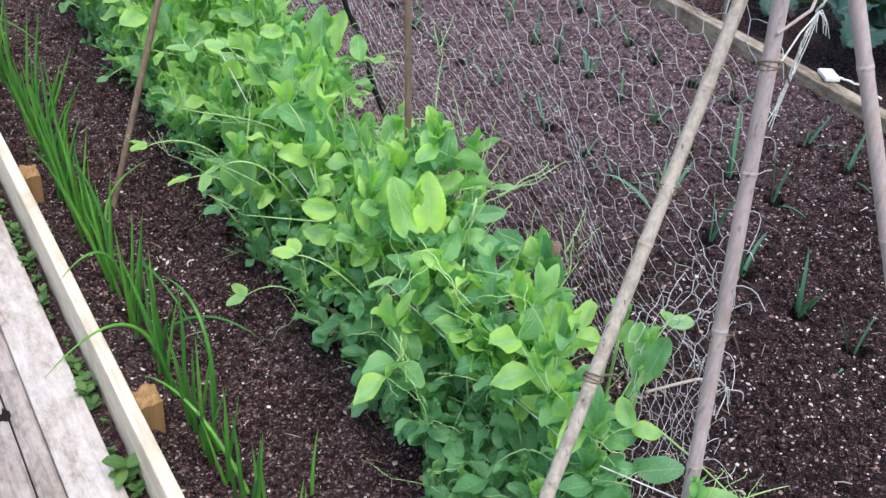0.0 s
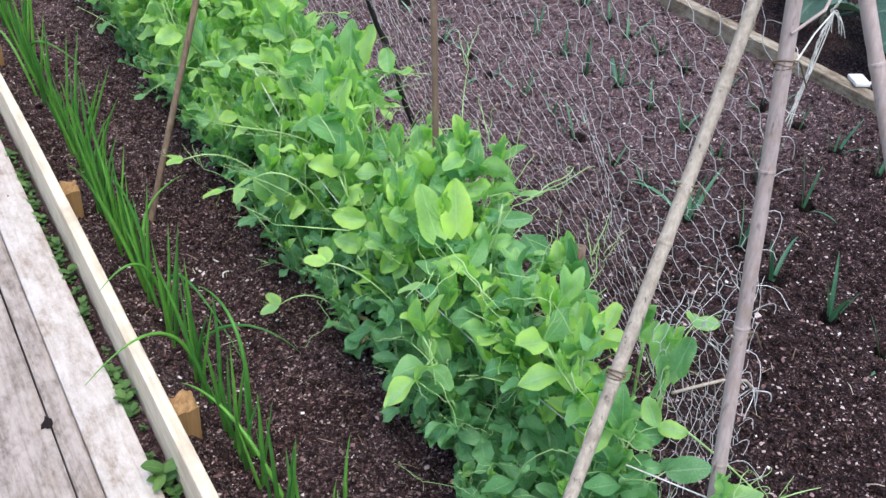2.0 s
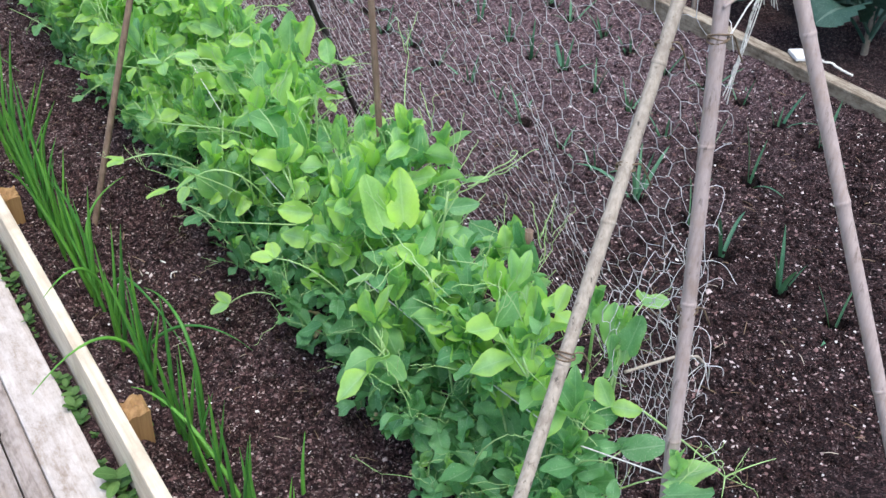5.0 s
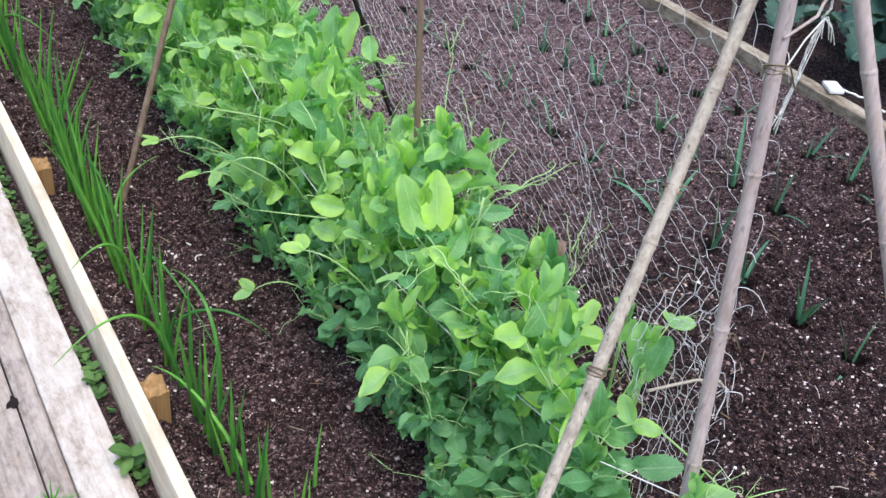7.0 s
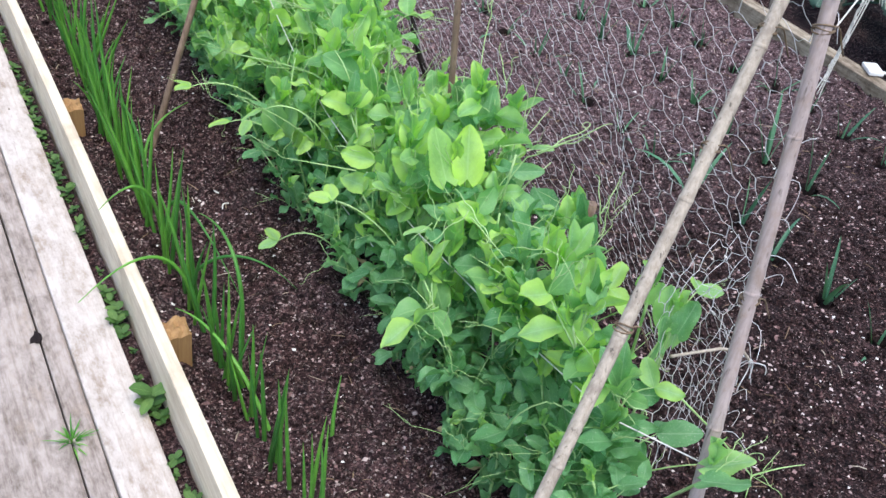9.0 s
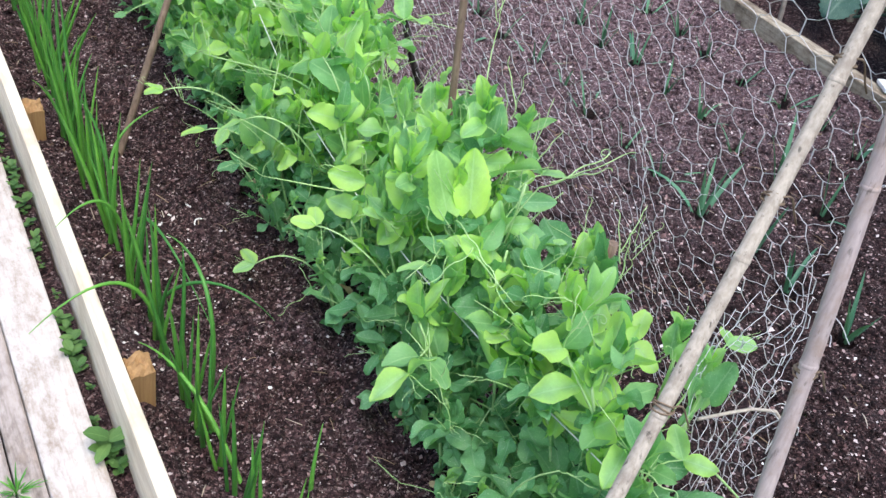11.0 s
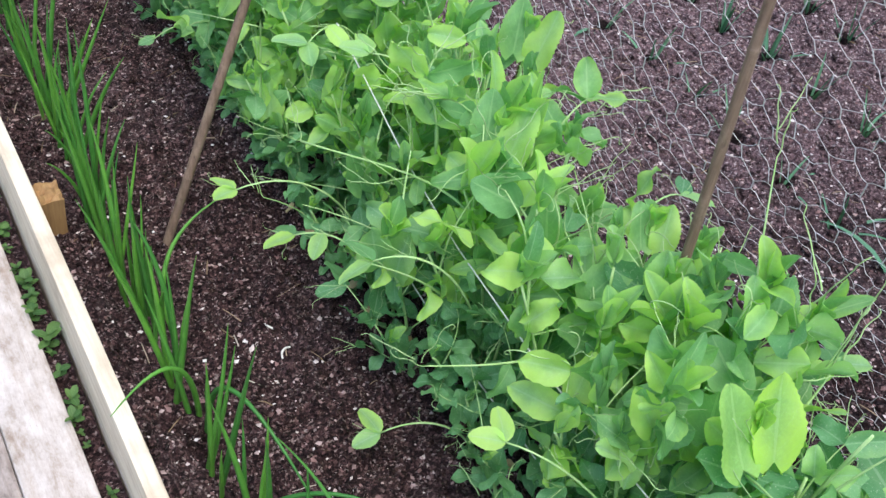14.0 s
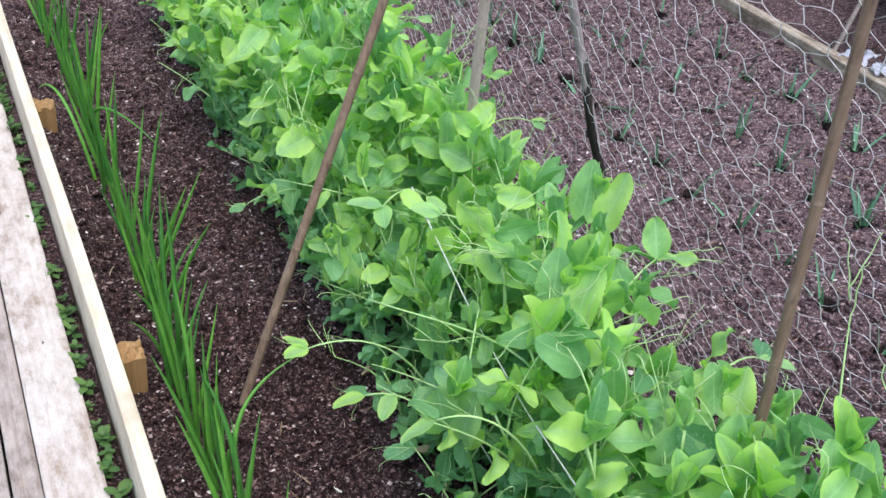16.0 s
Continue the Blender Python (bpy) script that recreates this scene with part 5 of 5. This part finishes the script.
def tie(key, z, r, material=M_TIE, turns=2.6, tail=True, label="rusty wire tie"):
    p = on_cane(key, z)
    a, b = (Vector(q) for q in CANES[key])
    d = (b - a).normalized()
    u = d.orthogonal().normalized()
    w = d.cross(u)
    bm = bmesh.new()
    pts = [p + (u * math.cos(q) + w * math.sin(q)) * (r + 0.0022) + d * (k - 12) * 0.0004 + Vector((0, 0, 0.0022 * math.sin(q * 1.7))) for k, q in ((k, turns * math.tau * k / 26) for k in range(27))]
    if tail:
        pts += bez(pts[-1], pts[-1] + Vector((0.02, 0, 0.0)), pts[-1] + Vector((0.03, 0.01, -0.02)), pts[-1] + Vector((0.04, 0.0, -0.045)), 5)[1:]
    tube(bm, pts, 0.0012, 5, 0)
    ob = part("cane_tie", bm, material)
    tagged(ob, "brown wire tie wound round a bamboo cane" if material is M_TIE else "pale twine knotted round a cane", "tie")


for key, z, r in (("near_left", 0.87, 0.0100), ("near_left", 0.66, 0.0105), ("near_left", 1.0, 0.0098), ("near_mid", 1.013, 0.0112), ("near_mid", 0.66, 0.0114)):
    tie(key, z, r)
tie("left", 0.93, 0.009, M_CANE_GREY, 3.2)
tie("left", 1.2, 0.009, M_CANE_GREY, 3.0)
string("hanging_twine", [on_cane("left", 0.93), on_cane("left", 0.9) + Vector((-0.02, 0.0, -0.01)), on_cane("left", 0.86) + Vector((-0.03, 0.01, -0.03))], 0.001, M_CANE_GREY, "frayed pale twine hanging from the dark cane", "twine", 2)

for k, (dx, dz) in enumerate(((-0.05, -0.05), (-0.035, -0.08), (-0.06, -0.02))):
    p = on_cane("left", 0.93)
    string("hanging_twine", bez(p, p + Vector((dx * 0.6, 0.0, 0.012)), p + Vector((dx * 0.7, 0.01, dz * 0.5)), p + Vector((dx, 0.01, dz)), 10), 0.0008, M_CANE_GREY, "frayed pale twine hanging from the dark cane")

# dead stick caught in the netting
string("dry_twig", [(0.935, 1.06, 0.385), (0.99, 1.06, 0.375), (1.05, 1.058, 0.365), (1.106, 1.055, 0.342), (1.128, 1.05, 0.315)], 0.0029, M_CANE_GREY, "pale dry twig caught in the wire netting", "twig")
tw = random.Random(77)
for k in range(4):
    hub = Vector((1.122, 1.048, 0.318))
    out = hub + Vector((tw.uniform(-0.03, 0.07), tw.uniform(-0.02, 0.02), tw.uniform(-0.07, 0.04)))
    string("loose_wire", bez(hub, hub + Vector((tw.uniform(-0.03, 0.03), tw.uniform(-0.01, 0.01), tw.uniform(-0.03, 0.02))), out + Vector((0, 0, 0.03)), out, 8), 0.0011, M_WIRE, "twisted end of galvanised netting wire", "wire")


# ---- weeds in the gap, litter ----
def weed(x, y, z, size, seed):
    rnd = random.Random(seed)
    root = thing("weed", "small green weed growing in the gap beside the boards", "weed", "weeds in the gap", pose(x, y, z, 0, 0, rnd.uniform(0, 360)))
    for k in range(rnd.randint(5, 8)):
        bm = bmesh.new()
        uv = bm.loops.layers.uv.new("blade")
        blade(bm, uv, pose(0, 0, 0.004 * k * size / 0.03, 0, -rnd.uniform(10, 60), 0), size * rnd.uniform(0.6, 1.1), size * rnd.uniform(0.4, 0.7), 0.2, 0.6, 0.001, 0.5, 2, 4)
        me = mesh_of("weed_leaf", bm, (M_WEED,))
        part("leaf", me, None, root, m=pose(0, 0, 0, 0, 0, 137 * k + rnd.uniform(-20, 20)))


wr = random.Random(31)
wy = 1.0
while wy < 4.3:
    weed(0.222 + wr.uniform(-0.008, 0.006), wy, -0.006, wr.uniform(0.008, 0.03), int(wy * 1000))
    wy += wr.uniform(0.01, 0.1) * wr.uniform(0.4, 1.2)
for wx, wyy, ws in ((0.222, 1.62, 0.05), (0.31, 1.72, 0.03), (0.225, 1.9, 0.035)):
    weed(wx, wyy, 0.0, ws, int(wyy * 777))
tagged(sheet("gap_soil", 0.2, 0.245, 0.2, 4.55, 0.012, lambda x, y: 0.02 * value_noise(x, y, 0.06, 15) + 0.012 * value_noise(x, y, 0.025, 16), M_SOIL, -0.012), "strip of mossy earth between boardwalk and bed board", "soil", "", "structure")


def straw(count, seed):
    """Bits of straw and root lying about on the compost."""
    rnd = random.Random(seed)
    bm = bmesh.new()
    for k in range(count):
        x, y = rnd.uniform(0.3, 2.64), rnd.uniform(0.9, 4.5)
        z = float(soil_height(np.array([x]), np.array([y]))[0]) + 0.004
        a, l = rnd.uniform(0, math.tau), rnd.uniform(0.012, 0.045)
        p, d = Vector((x, y, z)), Vector((math.cos(a), math.sin(a), rnd.uniform(-0.1, 0.2)))
        tube(bm, [p, p + d * l * 0.5 + Vector((0, 0, rnd.uniform(0, 0.004))), p + d * l], rnd.uniform(0.0005, 0.0013), 4, 0)
    me = bpy.data.meshes.new("straw")
    bm.to_mesh(me)
    bm.free()
    me.materials.append(M_STRAW)
    tagged(new("straw", me), "scattered straw and root bits on the compost", "straw", "", "stuff")


M_STRAW = island_mat("straw", 0.8, (0.0, (0.16, 0.1, 0.06)), (0.6, (0.36, 0.26, 0.17)), (1.0, (0.62, 0.56, 0.48)))
straw(900, 8)
for px, py, pa in ((0.548, 2.183, 40), (0.56, 2.25, 100), (0.60, 2.33, 70)):
    c, d = Vector((px, py, 0.014)), Vector((math.cos(radians(pa)), math.sin(radians(pa)), 0))
    n = Vector((-d.y, d.x, 0))
    string("plastic_shred", bez(c, c + d * 0.008 + n * 0.008 + Vector((0, 0, 0.004)), c + d * 0.018 + n * 0.009 + Vector((0, 0, 0.004)), c + d * 0.028, 8), 0.0018, M_TWINE, "small curled white shred lying on the soil", "litter")


def dead_leaf(x, y, z, size, seed):
    rnd = random.Random(seed)
    bm = bmesh.new()
    uv = bm.loops.layers.uv.new("blade")
    blade(bm, uv, Matrix.Identity(4), size, size * 0.6, 0.3, 1.2, 0.004, 0.5, 4, 5)
    ob = part("dead_leaf", mesh_of("dead_leaf", bm, (M_DEADLEAF,)), None, m=pose(x, y, z, rnd.uniform(-30, 30), rnd.uniform(-20, 10), rnd.uniform(0, 360)))
    tagged(ob, "withered yellow pea leaf at the foot of the row", "dead leaf", "withered leaves")


dr = random.Random(12)
for k in range(40):
    dead_leaf(0.73 + dr.uniform(-0.02, 0.05), 0.98 + 3.2 * k / 40 + dr.uniform(-0.03, 0.03), 0.03 + dr.uniform(0, 0.05), dr.uniform(0.018, 0.035), k)


def polythene(x, y, z, size, seed, label):
    bm = bmesh.new()
    bmesh.ops.create_grid(bm, x_segments=14, y_segments=14, size=0.5)
    for v in bm.verts:
        n = noise.noise_vector(v.co * 3.1 + Vector((seed, 0, 0)))
        v.co = Vector((v.co.x * size + n.x * size * 0.3, v.co.y * size * 0.7 + n.y * size * 0.3, size * 0.35 * (abs(n.z) + 0.25 * math.cos(v.co.x * 3))))
    bmesh.ops.solidify(bm, geom=bm.faces[:], thickness=0.0008)
    ob = part("plastic_wrapping", bm, M_POLY)
    ob.data.shade_smooth()
    ob.matrix_world = pose(x, y, z, 0, 0, 25)
    tagged(ob, label, "plastic")


polythene(2.758, 3.31, 0.08, 0.12, 3, "crumpled clear plastic lying on the grey board")
polythene(2.715, 3.18, 0.098, 0.085, 5, "crumpled clear plastic lying on the grey board")
board("plastic_packet", "small folded white plastic packet on the grey board", (2.71, 2.125, 0.107), (0.05, 0.075, 0.014), M_WHITE, -28, 44, 0.003, "plastic")
string("pale_cord", [(2.725, 2.09, 0.112), (2.76, 2.03, 0.1), (2.8, 1.97, 0.075)], 0.003, M_TWINE, "pale cord lying over the grey board", "cord", 2)

# knots in the old planks, and a hole whose shade is a dark blob
kn = random.Random(3)
for kx, ky, kr2 in ((0.066, 1.9, 0.0125), (0.165, 1.62, 0.005), (0.14, 3.3, 0.006), (0.167, 2.81, 0.0035), (0.15, 1.36, 0.006)):
    bm = bmesh.new()
    bmesh.ops.create_uvsphere(bm, u_segments=12, v_segments=6, radius=1)
    kz = 0.0075 if kx > 0.11 else -0.0065
    for v in bm.verts:
        v.co.xy *= 1 + 0.9 * noise.noise(v.co * 1.7 + Vector((ky * 9, 0, 0)))
    part("knot", bm, M_WET_X if kr2 < 0.0085 else M_HOLE_SHADE, walkway, "dark knot or shade-coloured hole in the plank", pose(kx, ky, kz, 0, 0, 80) @ Matrix.Diagonal((kr2 * 1.5, kr2, 0.0016, 1)))


# green cords strung along the foot of the fence
M_CORD = mat("green_cord", 0.6)
link(M_CORD, ramp(M_CORD, noise_tex(M_CORD, 40), (0.3, (0.01, 0.16, 0.07)), (0.7, (0.03, 0.34, 0.16))), bsdf(M_CORD).inputs["Base Color"])
for k, dz in enumerate((0.0, 0.025)):
    string("garden_cord", [(0.7, 5.72, 0.2 + dz), (1.2, 5.7, 0.135 + dz), (1.77, 5.68, 0.125 + dz), (2.2, 5.62, 0.07 + dz), (2.7, 5.58, 0.06 - dz), (3.5, 5.5, 0.0 + dz)], 0.004, M_CORD, "bright green cord strung along the fence foot", "cord")


def grass_tuft(x, y, z, seed):
    """A tuft of thin grass in the joint of the boardwalk."""
    rnd = random.Random(seed)
    bm = bmesh.new()
    uv = bm.loops.layers.uv.new("blade")
    for k in range(34):
        a, r = rnd.uniform(0, 360), rnd.uniform(0, 0.012)
        blade(bm, uv, pose(r * math.cos(radians(a)) * 0.4, r * math.sin(radians(a)), 0, 0, -rnd.uniform(25, 85), a), rnd.uniform(0.022, 0.055), 0.0035, 0.4, rnd.uniform(0.2, 1.1), 0, 0.35, 2, 5)
    ob = part("grass_tuft", mesh_of("grass_tuft", bm, (M_ONION,)), None, m=pose(x, y, z))
    tagged(ob, "tuft of thin green grass in the joint of the planks", "grass")


grass_tuft(0.066, 1.6, -0.012, 5)
